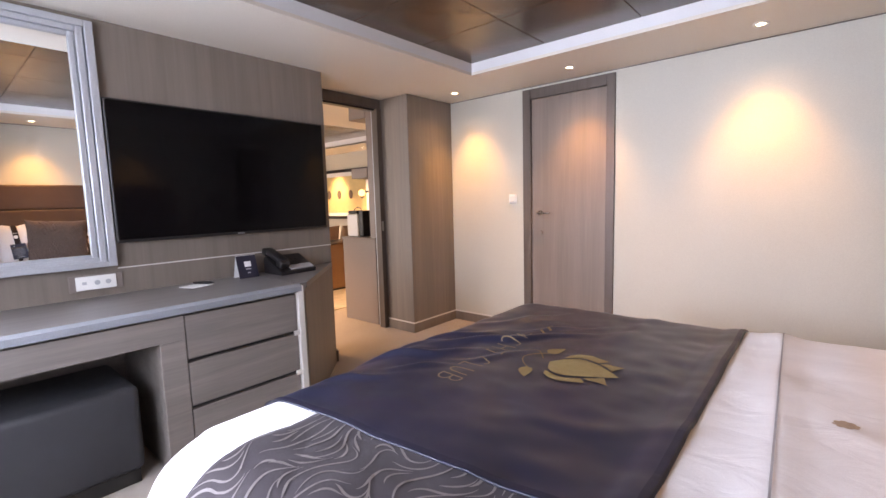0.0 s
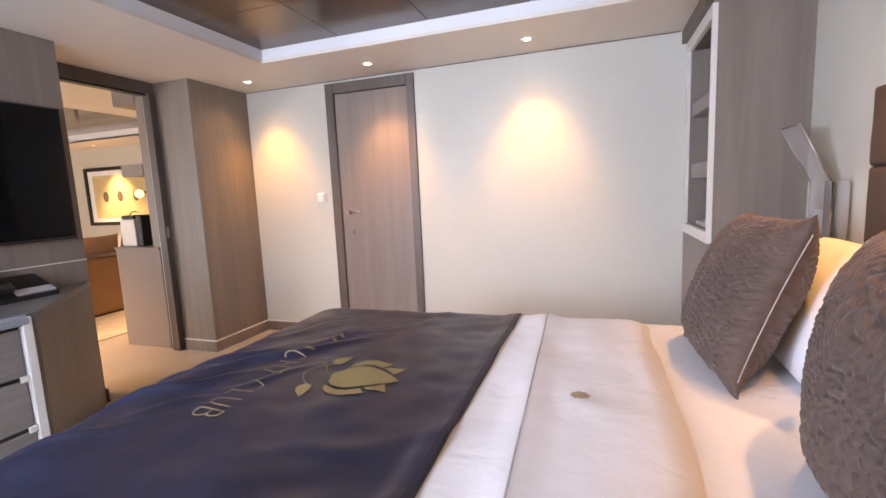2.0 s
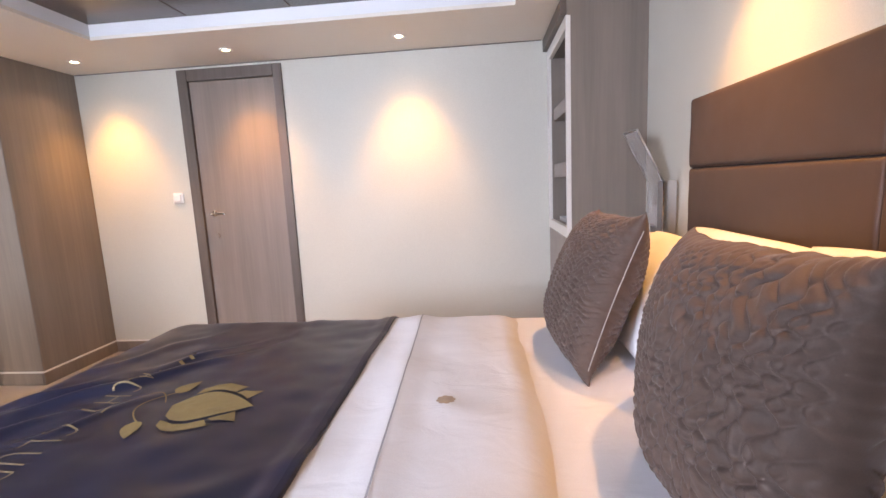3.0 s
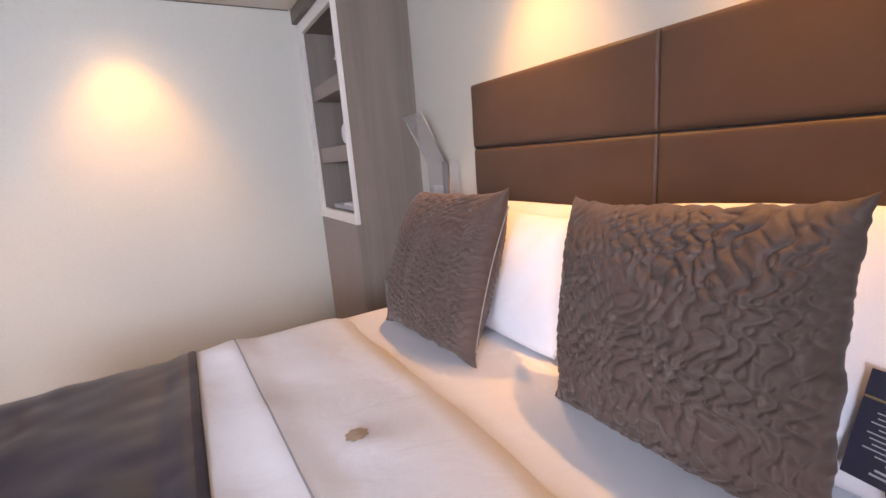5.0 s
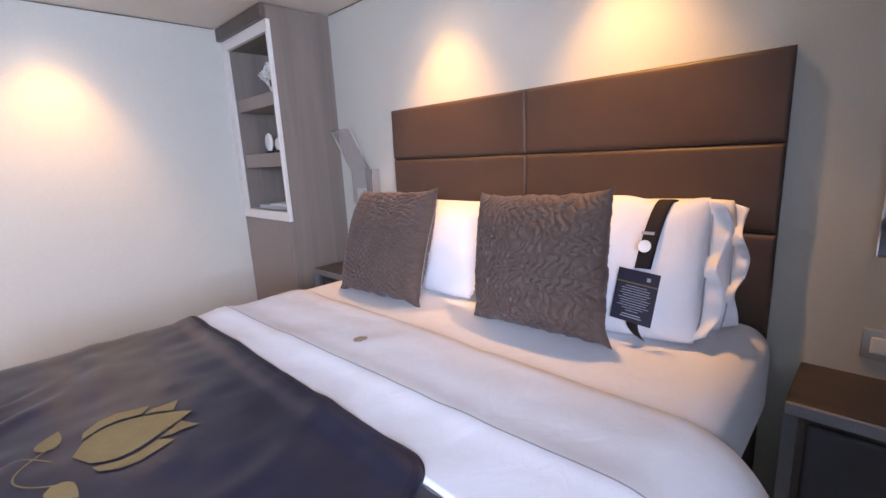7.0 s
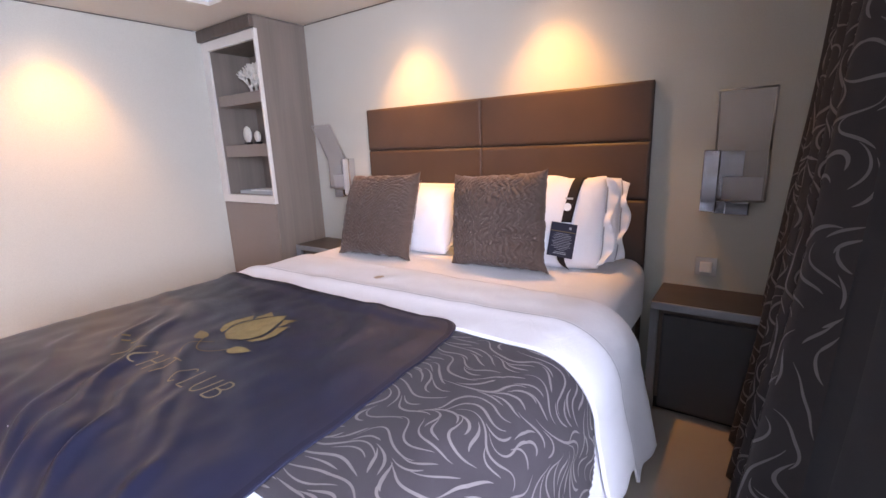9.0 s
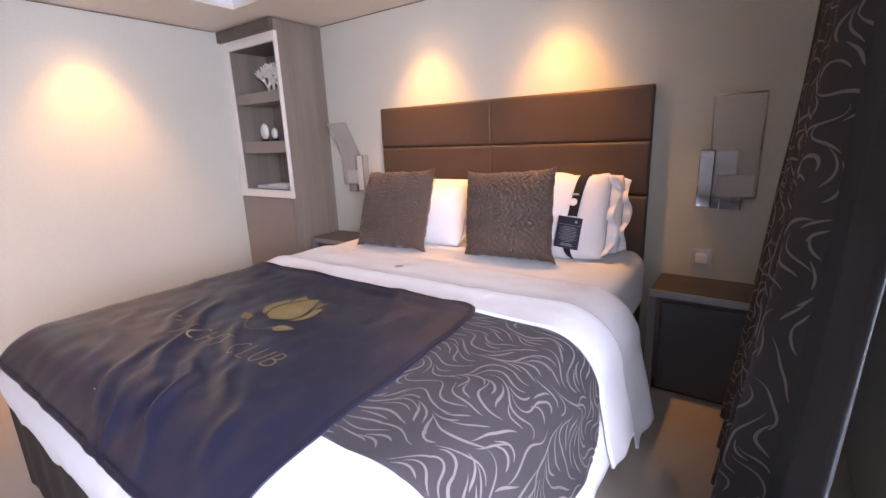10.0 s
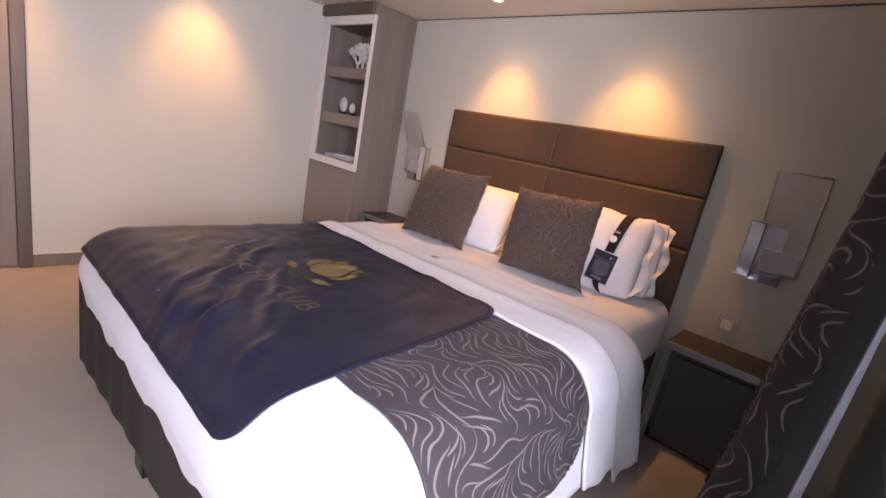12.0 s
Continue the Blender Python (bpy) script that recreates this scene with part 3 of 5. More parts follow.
note = thing("note_paper", -2.84, 1.30, DZ, "white sheet of note paper on the desk", "paper")
m = Matrix.Rotation(radians(18), 3, "Z")
part("sheet", box(B(), -2.90, -2.79, 1.225, 1.355, DZ, DZ + 0.002, m=m), M_PAPER, note)
pen = thing("pen", -2.86, 1.32, DZ, "black pen resting on the note paper", "pen")
bm = rod(B(), (-2.905, 1.30, DZ + 0.010), (-2.83, 1.36, DZ + 0.010), 0.008)
rod(bm, (-2.83, 1.36, DZ + 0.010), (-2.815, 1.372, DZ + 0.010), 0.008, 0.002)
part("barrel", bm, M_BLACK, pen, smooth=True)

card = thing("tent_card", -2.90, 1.58, DZ, "dark blue folded tent card with white print", "card")
part("front_flap", prism(B(), [(-2.85, DZ), (-2.848, DZ), (-2.888, DZ + 0.135), (-2.890, DZ + 0.135)], "y", 1.535, 1.655), M_NAVY_CARD, card)
part("back_flap", prism(B(), [(-2.928, DZ), (-2.926, DZ), (-2.887, DZ + 0.1355), (-2.889, DZ + 0.1355)], "y", 1.535, 1.655), M_PAPER, card)
part("print_block", prism(B(), [(-2.8755, DZ + 0.098), (-2.8735, DZ + 0.098), (-2.8655, DZ + 0.066), (-2.8675, DZ + 0.066)], "y", 1.578, 1.618), M_PAPER, card)
for k in range(2):
    z = DZ + 0.05 - 0.022 * k
    part("print_line", prism(B(), [(-2.8632 + 0.0065 * k, z + 0.006), (-2.8612 + 0.0065 * k, z + 0.006), (-2.8595 + 0.0065 * k, z), (-2.8615 + 0.0065 * k, z)], "y", 1.582 + 0.008 * k, 1.614 - 0.008 * k), M_GREY_PLASTIC, card)

phone = thing("telephone", -2.82, 1.86, DZ, "black desk telephone with handset and grey key panel", "telephone")
part("body", prism(B(), [(-2.94, DZ), (-2.74, DZ), (-2.735, DZ + 0.022), (-2.93, DZ + 0.105), (-2.945, DZ + 0.085)], "y", 1.74, 1.985), M_BLACK, phone)
bm = prism(B(), [(-2.790, DZ + 0.0455), (-2.745, DZ + 0.0265), (-2.741, DZ + 0.034), (-2.786, DZ + 0.053)], "y", 1.815, 1.975)
part("label_panel", bm, M_GREY_PLASTIC, phone, "grey label panel")
for i in range(4):
    for j in range(3):
        x, y = -2.90 + 0.026 * i, 1.85 + 0.034 * j
        z = DZ + 0.098 - (x + 2.93) * 0.42
        part("key", box(B(), x - 0.008, x + 0.008, y - 0.011, y + 0.011, z - 0.006, z + 0.006, 0.002, 1), M_BLACK, phone)
bm = B()
m = Matrix.Rotation(radians(18), 3, "Y")
box(bm, -2.95, -2.73, 1.735, 1.800, DZ + 0.100, DZ + 0.132, 0.012, 3, m)
box(bm, -2.955, -2.895, 1.732, 1.803, DZ + 0.112, DZ + 0.158, 0.014, 3, m)
box(bm, -2.785, -2.725, 1.732, 1.803, DZ + 0.050, DZ + 0.095, 0.014, 3, m)
part("handset", bm, M_BLACK, phone, "", True)

sw = thing("thermostat", -2.32, Y_N, 1.195, "square white room thermostat on the wall", "thermostat")
part("faceplate", box(B(), -2.362, -2.282, Y_N - 0.012, Y_N, 1.155, 1.235, 0.005), M_WHITE_PLASTIC, sw)
part("dial", box(B(), -2.350, -2.294, Y_N - 0.024, Y_N - 0.012, 1.166, 1.224, 0.008, 3), M_WHITE_PLASTIC, sw)

# ---- shelf cabinet in the corner ----
KX, KY0, KY1 = 0.42, 3.092, Y_N - 0.004
cab = thing("shelf_cabinet", 0.62, 3.43, 0, "tall taupe corner cabinet with three open display niches", "cabinet")
part("side_panel", box(B(), KX, X_E, KY0, KY0 + 0.020, 0, Z_C - 0.004, 0.003, 1), M_WOOD_V, cab)
part("far_side", box(B(), KX + 0.01, X_E, KY1 - 0.085, KY1, 0, Z_C - 0.004), M_WOOD_V, cab)
part("back_panel", box(B(), X_E - 0.09, X_E - 0.07, KY0 + 0.02, KY1 - 0.085, 0.85, 2.06), M_WOOD_V, cab)
part("top_fascia", box(B(), KX - 0.032, X_E - 0.1, KY0 + 0.020, KY1, 2.045, Z_C - 0.004, 0.003, 1), M_WOOD_DARK, cab)
part("top_return", box(B(), KX - 0.032, KX, KY0, KY0 + 0.0195, 2.045, Z_C - 0.004, 0.003, 1), M_WOOD_DARK, cab)
part("lower_door", box(B(), KX, KX + 0.022, KY0 + 0.021, KY1, 0.07, 0.868, 0.003, 1), M_MAUVE, cab)
part("plinth", box(B(), KX + 0.03, X_E - 0.1, KY0 + 0.021, KY1, 0, 0.07), M_BLACK, cab)
bm = B()
box(bm, KX - 0.006, KX + 0.02, KY1 - 0.082, KY1, 0.872, 2.043, 0.002, 1)
box(bm, KX - 0.006, KX + 0.02, KY0 - 0.001, KY0 + 0.018, 0.872, 2.043, 0.002, 1)
box(bm, KX - 0.006, KX + 0.02, KY0 + 0.018, KY1 - 0.082, 1.978, 2.043, 0.002, 1)
box(bm, KX - 0.006, KX + 0.02, KY0 + 0.018, KY1 - 0.082, 0.872, 0.930, 0.002, 1)
part("niche_frame", bm, M_WHITE_TRIM, cab, "pale champagne niche frame")
for z0, z1 in ((1.582, 1.66), (1.212, 1.30), (0.90, 0.928)):
    part("shelf", box(B(), KX + 0.022, X_E - 0.09, KY0 + 0.02, KY1 - 0.085, z0, z1, 0.002, 1), M_MAUVE, cab)
part("niche_top", box(B(), KX + 0.022, X_E - 0.09, KY0 + 0.02, KY1 - 0.085, 1.978, 2.04), M_WOOD_DARK, cab)

coral = thing("coral_ornament", 0.62, 3.44, 1.66, "white branching coral ornament on the upper shelf", "ornament")
rng = random.Random(4)
bm = B()
def branch(p, d, r, depth):
    q = p + d * rng.uniform(0.036, 0.050)
    rod(bm, p, q, r, r * 0.86, 6)
    if depth:
        for k in range(3):
            e = (d * 0.8 + Vector((rng.uniform(-0.3, 0.3), rng.uniform(-0.95, 0.95), rng.uniform(-0.05, 0.45)))).normalized()
            branch(q, e, r * 0.82, depth - 1)
    else:
        bmesh.ops.create_icosphere(bm, subdivisions=1, radius=r * 1.15, matrix=Matrix.Translation(q))
for y in (-0.055, 0.0, 0.055):
    branch(Vector((0.60, 3.42 + y, 1.672)), Vector((0, y * 6, 1)).normalized(), 0.012, 4)
box(bm, 0.58, 0.66, 3.36, 3.52, 1.66, 1.680, 0.008)
part("coral_body", bm, M_CORAL, coral, smooth=True)

def shell_disc(x, y, z, r):
    ob = thing("shell_ornament", x, y, z, "round white shell ornament on a small dark stand", "ornament", "shell ornaments")
    part("stand", box(B(), x - 0.025, x + 0.025, y - 0.02, y + 0.02, z, z + 0.022, 0.004), M_BLACK, ob, "dark stand")
    bm = B()
    bmesh.ops.create_uvsphere(bm, u_segments=20, v_segments=12, radius=1)
    for v in bm.verts:
        k = 1 + 0.05 * math.sin(9 * math.atan2(v.co.z, v.co.y))
        v.co = Vector((x + v.co.x * 0.018, y + v.co.y * r * 0.86 * k, z + 0.018 + r + v.co.z * r * k))
    part("shell", bm, M_CORAL, ob, "", True)
shell_disc(0.58, 3.585, 1.30, 0.062)
shell_disc(0.58, 3.455, 1.30, 0.042)

tray = thing("tray", 0.56, 3.40, 0.93, "low silver tray with small bowls on the shelf", "tray")
bm = box(B(), 0.46, 0.66, 3.20, 3.60, 0.932, 0.940, 0.003)
for x0, x1, y0, y1 in ((0.46, 0.468, 3.20, 3.60), (0.652, 0.66, 3.20, 3.60), (0.468, 0.652, 3.20, 3.208), (0.468, 0.652, 3.592, 3.60)):
    box(bm, x0, x1, y0, y1, 0.940, 0.957, 0.002, 1)
part("rim", bm, M_SILVER, tray)
book = thing("booklet", 0.56, 3.40, 0.94, "pale booklet lying in the tray", "booklet")
part("pages", box(B(), 0.49, 0.63, 3.26, 3.50, 0.940, 0.962, 0.002, 1), M_PAPER, book)

# ---- headboard ----
HX, HY0, HY1 = 0.785, 0.694, 2.492
hb = thing("headboard", 0.81, 1.593, 0, "tall brown leather headboard of padded panels", "headboard")
part("backing", box(B(), HX + 0.014, X_E, HY0 + 0.004, HY1 - 0.004, 0, 1.482), M_SKIRT, hb)
HM = 1.600
for z0, z1 in ((1.221, 1.488), (0.945, 1.217), (0.62, 0.941), (0.02, 0.616)):
    for y0, y1 in ((HY0, HM), (HM, HY1)):
        def pad(s, t, y0=y0, y1=y1, z0=z0, z1=z1):
            u, v = min(s - y0, y1 - s), min(t - z0, z1 - t)
            e = min(1, max(0, u) / 0.012), min(1, max(0, v) / 0.014)
            k = math.sqrt(max(0, 1 - (1 - e[0]) ** 2)) * math.sqrt(max(0, 1 - (1 - e[1]) ** 2))
            return (HX + 0.013 - 0.013 * k - 0.003 * k * noise.noise((s * 5, t * 9, 3)), s, t)
        def lay(i, j):
            return pad(y0 + (y1 - y0) * i, z0 + (z1 - z0) * j)
        grid = lambda q: 0.5 - 0.5 * math.cos(math.pi * q)
        part("padded_panel", sheet(lambda s, t: lay(grid(grid(s)), grid(grid(t))), 1, 0, 0, 1, 40, 20), M_HEADBOARD, hb, "", True)

# ---- nightstands ----
def nightstand(y0, y1, top):
    ob = thing("nightstand", 0.68, (y0 + y1) / 2, 0, "dark wood nightstand with a blue-grey front frame", "nightstand", "nightstands by the bed")
    fx = 0.53
    part("top", box(B(), fx + 0.012, X_E, y0, y1, top - 0.022, top, 0.004), M_NS_WOOD, ob, "brown wood top")
    part("body", box(B(), fx + 0.04, X_E, y0 + 0.02, y1 - 0.02, 0.06, top - 0.023, 0.002, 1), M_WOOD_DARK, ob)
    part("drawer_front", box(B(), fx + 0.022, fx + 0.042, y0 + 0.048, y1 - 0.048, 0.02, top - 0.062, 0.016, 3), M_NS_FRONT, ob, "slate padded front")
    for a, b in ((y0, y0 + 0.03), (y1 - 0.03, y1)):
        bm = prism(B(), [(fx, a if a == y0 else b), (fx + 0.045, a if a == y0 else b), (fx + 0.045, b if a == y0 else a), (fx + 0.018, b if a == y0 else a)], "z", 0.0, top - 0.024)
        part("side_trim", bm, M_GUNMETAL, ob, "blue-grey side trim")
    part("top_trim", box(B(), fx, fx + 0.012, y0, y1, top - 0.036, top - 0.001, 0.003), M_GUNMETAL, ob, "blue-grey top edge")
    part("plinth", box(B(), fx + 0.05, X_E, y0 + 0.03, y1 - 0.03, 0, 0.06), M_BLACK, ob)
    return ob
nightstand(0.14, 0.605, 0.535)
nightstand(2.62, 3.075, 0.555)

# ---- wall reading lamps ----
def wall_lamp(y, side):
    """side: +1 where the bed lies towards +y of the lamp."""
    ob = thing("wall_lamp", X_E, y, 1.1, "chrome wall lamp with a clear acrylic panel leaning forward", "wall lamp", "lamps over the nightstands")
    w = 0.095
    part("back_plate", box(B(), X_E - 0.012, X_E, y - 0.05 + side * 0.04, y + 0.05 + side * 0.04, 0.890, 1.165, 0.003), M_LAMP_METAL, ob, "mirror-bright back plate")
    part("housing", box(B(), X_E - 0.075, X_E - 0.012, y + side * 0.107 - 0.032, y + side * 0.107 + 0.032, 0.905, 1.172, 0.005), M_LAMP_METAL, ob, "chrome side housing")
    x_b, x_t, z_a, z_m, z_t = X_E - 0.055, X_E - 0.175, 0.955, 1.165, 1.405
    lower = box(B(), x_b - 0.003, x_b + 0.003, y - w + 0.006, y + w - 0.006, z_a, z_m)
    part("lower_panel", lower, M_ACRYLIC, ob, "clear lower acrylic panel")
    part("diffuser", box(B(), x_b + 0.006, x_b + 0.012, y - w + 0.012, y + w - 0.035, 0.955, 1.055, 0.002, 1), M_FROST, ob, "frosted lower diffuser")
    bm = B()
    prism(bm, [(x_b - 0.003, z_m), (x_b + 0.003, z_m), (x_t + 0.003, z_t), (x_t - 0.003, z_t)], "y", y - w + 0.006, y + w - 0.006)
    part("shade", bm, M_ACRYLIC, ob, "clear leaning acrylic panel")
    loop = [(x_b, y + w, z_m), (x_b, y + w, z_a), (x_b, y - w, z_a), (x_b, y - w, z_m), (x_t, y - w, z_t), (x_t, y + w, z_t), (x_b, y + w, z_m)]
    bm = B()
    for p, q in zip(loop, loop[1:]):
        rod(bm, p, q, 0.0042, None, 8)
    part("rim", bm, M_STEEL, ob, "chrome rim", True)
    part("foot_block", box(B(), X_E - 0.062, X_E - 0.012, y - 0.045, y + 0.045, 0.893, 0.950, 0.004), M_LAMP_METAL, ob)
    part("hinge", rod(B(), (x_b, y + side * 0.075, z_m - 0.012), (x_b, y + side * 0.13, z_m - 0.012), 0.012, None, 14), M_CHROME, ob, "", True)
wall_lamp(0.335, 1)
wall_lamp(2.815, -1)

for y in (0.43, 2.78):
    ob = thing("light_switch", X_E, y, 0.64, "square light switch on a metal plate above the nightstand", "light switch", "bedside switches")
    part("plate", box(B(), X_E - 0.009, X_E, y - 0.045, y + 0.045, 0.592, 0.682, 0.003), M_STEEL, ob)
    part("rocker", box(B(), X_E - 0.019, X_E - 0.009, y - 0.025, y + 0.025, 0.612, 0.662, 0.004), M_WHITE_PLASTIC, ob)

# ---- bed ----
R, Z_BED = 0.18, 0.668
BX0, BX1, BY0, BY1 = -1.445, 0.30, 0.570, 2.415

def over_bed(s, t, lift=0.0, crumple=0.004, seed=0.0):
    """Lays plane metres (s along, t across) over the rounded bed and down its sides."""
    ix, iy = min(max(s, BX0 + R), BX1), min(max(t, BY0 + R), BY1 - R)
    vx, vy = s - ix, t - iy
    d = math.hypot(vx, vy)
    nx, ny = (vx / d, vy / d) if d > 1e-9 else (0.0, 0.0)
    arc = R * math.pi / 2
    a = min(d / R, math.pi / 2)
    h, v = R * math.sin(a), R * (1 - math.cos(a))
    wave = 0.0
    if d > arc:
        e = d - arc
        fl = 0.22 * max(0, -ny) ** 2 - 0.24 * nx * nx + 0.06 * max(0, ny) ** 2
        h += e * fl
        v += e * math.sqrt(1 - fl * fl)
        along = s if abs(ny) > abs(nx) else t
        wave = min(1, e / 0.25) * (0.008 * math.sin(along * 17 + 0.6) + 0.003 * math.sin(along * 39 + 1.3))
    bumpy = crumple * (noise.noise((s * 4.5, t * 4.5, seed)) + 0.5 * noise.noise((s * 11, t * 11, seed + 5)))
    off = lift + bumpy + wave
    nz = math.cos(a)
    return Vector((ix + nx * (h + off * math.sin(a)), iy + ny * (h + off * math.sin(a)), Z_BED - v + off * nz))

ARC = R * math.pi / 2
NEAR, FOOT, FARS = BY0 + R - ARC, BX0 + R - ARC, BY1 - R + ARC   # where the cloth starts to hang straight

bed = thing("bed", -0.35, 1.55, 0, "double bed made up with white linen on a dark base", "bed")
bm = B()
box(bm, -1.36, 0.78, 0.74, 2.36, 0.25, 0.36, 0.01)
part("base", bm, M_SKIRT, bed, "black-brown upholstered base")
def skirt_z(t):
    return 0.03 + 0.11 * min(1, max(0, (2.42 - t) / 0.85))
def skirt(s, t):
    return (-1.415 + 0.003 * math.sin(t * 30), t, skirt_z(t) + (0.46 - skirt_z(t)) * s)
thicken(part("foot_valance", sheet(skirt, 0, 1, 0.72, 2.42, 6, 60), M_SKIRT, bed, "dark hanging valance"), 0.03)
def side_skirt(s, t):
    return (t, 0.712 + 0.003 * math.sin(t * 30), 0.14 + 0.32 * s)
thicken(part("side_valance", sheet(side_skirt, 0, 1, -1.36, 0.70, 6, 70), M_SKIRT, bed, "dark hanging valance"), 0.02)
for x, y in ((-1.345, 1.62), (-1.34, 0.80), (0.60, 0.80), (0.60, 2.30), (-1.30, 2.30)):
    part("leg", box(B(), x - 0.045, x + 0.045, y - 0.045, y + 0.045, 0, 0.26, 0.006), M_BLACK, bed)
bm = box(B(), -1.39, 0.782, 0.668, 2.37, 0.34, 0.666, 0.085, 6)
part("mattress", bm, M_LINEN, bed, "mattress in a white fitted sheet", True)

duvet = thing("duvet", -0.65, 1.5, Z_BED, "white cotton duvet hanging over the bed's edges", "duvet")
def hang(t):
    return 0.31 + 0.03 * math.sin(t * 5)
HEM_N, HEM_F, HEM_X = NEAR - 0.235, FARS + 0.20, FOOT - 0.14
def duvet_at(s, t):
    p = over_bed(s, t, 0.0, 0.006, 1.0)
    p.z = max(p.z, 0.25)
    return p
thicken(part("cover", sheet(duvet_at, HEM_X, -0.10, HEM_N, HEM_F, 96, 120), M_LINEN, duvet, "", True), 0.012)

fold = thing("folded_sheet", -0.15, 1.5, Z_BED, "white sheet folded back over the duvet with a grey seam", "bed sheet")
FX0, FX1 = -0.44, 0.085
def seam_x(t):
    return -0.256 - 0.037 * (t - 1.07)
def fold_at(s, t, lift=0.0):
    ridge = 0.009 * math.exp(-((s - seam_x(t)) / 0.045) ** 2)
    k = min(1, max(0, (s - 0.0) / FX1))
    pucker = 0.006 * math.exp(-((s + 0.13) ** 2 + (t - 1.53) ** 2) / 0.004)
    p = over_bed(s, t, 0.020 + ridge + pucker + lift, 0.006, 1.0)
    p.z -= 0.036 * k * k
    return p
def fold_low(s):
    return NEAR - 0.235 - 0.085 / (1 + math.exp(-(s + 0.20) / 0.006)) + 0.006 * math.sin(s * 40)
def fold_cloth(s, q):
    top = FARS + 0.15
    return fold_at(s, fold_low(s) + (top - fold_low(s)) * q)
thicken(part("cloth", sheet(fold_cloth, FX0, FX1, 0, 1, 60, 150), M_LINEN, fold, "", True), 0.010)
bm = B()
ribbon(bm, [(seam_x(t), t) for t in [NEAR - 0.30 + (FARS + 0.4 - NEAR) * i / 120 for i in range(121)]], [0.004] * 121, lambda s, t: fold_at(s, t, 0.0022))
part("seam", bm, M_SEAM, fold, "grey stitched seam")
bm = B()
for k in range(8):
    a = k * math.pi / 4 + 0.2
    fan(bm, [(-0.155 + 0.016 * math.cos(a) + 0.008 * math.cos(q), 1.574 + 0.016 * math.sin(a) + 0.008 * math.sin(q)) for q in [i * math.pi / 4 for i in range(8)]], lambda s, t: fold_at(s, t, 0.003))
fan(bm, [(-0.155 + 0.011 * math.cos(q), 1.574 + 0.011 * math.sin(q)) for q in [i * math.pi / 6 for i in range(12)]], lambda s, t: fold_at(s, t, 0.0035))
part("embroidered_mark", bm, M_TAN, fold, "small tan embroidered rosette")

# ---- jacquard strokes shared by runner and curtain ----
def strokes(bm, lift, s0, s1, t0, t1, rng, inside=None, fat=0.009, gap=0.02, period=0.2):
    """Tapered S-strokes along a restless flow; bodies keep clear of each other, ends may meet."""
    taken = {}
    def free(p):
        i, j = int(math.floor(p[0] / gap)), int(math.floor(p[1] / gap))
        return not any((p[0] - x) ** 2 + (p[1] - y) ** 2 < gap * gap for a in (-1, 0, 1) for b in (-1, 0, 1) for x, y in taken.get((i + a, j + b), ()))
    for n in range(9000):
        p = (rng.uniform(s0, s1), rng.uniform(t0, t1))
        want, lean = rng.uniform(0.13, 0.32), rng.uniform(-0.45, 0.45)
        path, step = [p], 0.006
        spare = 7
        while len(path) * step < want:
            x, y = path[-1]
            ang = 1.0 * math.sin(2 * math.pi * y / period + 9 * x + 3.0 * noise.noise((x * 6, y * 5, 1.0))) + 1.5 * noise.noise((x * 11, y * 10, 6.0)) + 0.2 + lean * math.sin(len(path) * step * 30)
            q = (x + step * math.sin(ang), y + step * math.cos(ang))
            if not (s0 <= q[0] <= s1 and t0 <= q[1] <= t1) or (inside and not inside(*q)):
                break
            if not free(q):
                spare -= 1
                if spare < 0 or len(path) < 6:
                    break
            path.append(q)
        if len(path) < 9 or not free(p):
            continue
        m, w = len(path) - 1, fat * rng.uniform(0.7, 1.15)
        ribbon(bm, path, [w * (0.12 + 0.88 * math.sin(math.pi * (k / m) ** 0.75)) for k in range(m + 1)], lift)
        for x, y in path[2:-3]:
            taken.setdefault((int(math.floor(x / gap)), int(math.floor(y / gap))), []).append((x, y))

runner = thing("bed_runner", -0.8, 0.9, Z_BED, "dark aubergine bed runner with silver wavy jacquard strokes", "bed runner")
RX0, RX1, RT0, RT1 = -1.165, -0.43, NEAR - 0.14, 1.14
def in_runner(s, t):
    low, cr = RT0, 0.16
    if t < low or s < RX0 or s > RX1:
        return False
    dx, dt = s - (RX1 - cr), (low + cr) - t
    return not (dx > 0 and dt > 0 and dx * dx + dt * dt > cr * cr)
def runner_at(s, t):
    quilt = 0.0045 * math.sqrt(abs(math.sin((s + t) * 14) * math.sin((s - t) * 14))) * min(1, max(0, (0.885 - t) / 0.05))
    return over_bed(s, t, 0.006, 0.006, 1.0) + Vector((0, 0, quilt))
thicken(part("cloth", sheet(runner_at, RX0, RX1, RT0, RT1, 70, 80, in_runner), M_RUNNER, runner, "", True), 0.004)
bm = B()
strokes(bm, lambda s, t: runner_at(s, t) + (Vector((0, -0.0014, 0.0014)) if t < BY0 + R else Vector((0, 0, 0.0016))), RX0 + 0.006, RX1 - 0.006, RT0 + 0.01, 1.08, random.Random(7), in_runner, 0.0064, 0.0185, 0.21)
tagged(part("jacquard_weave", bm, M_STROKE, runner, "silver-mauve woven strokes"), kind="stuff")

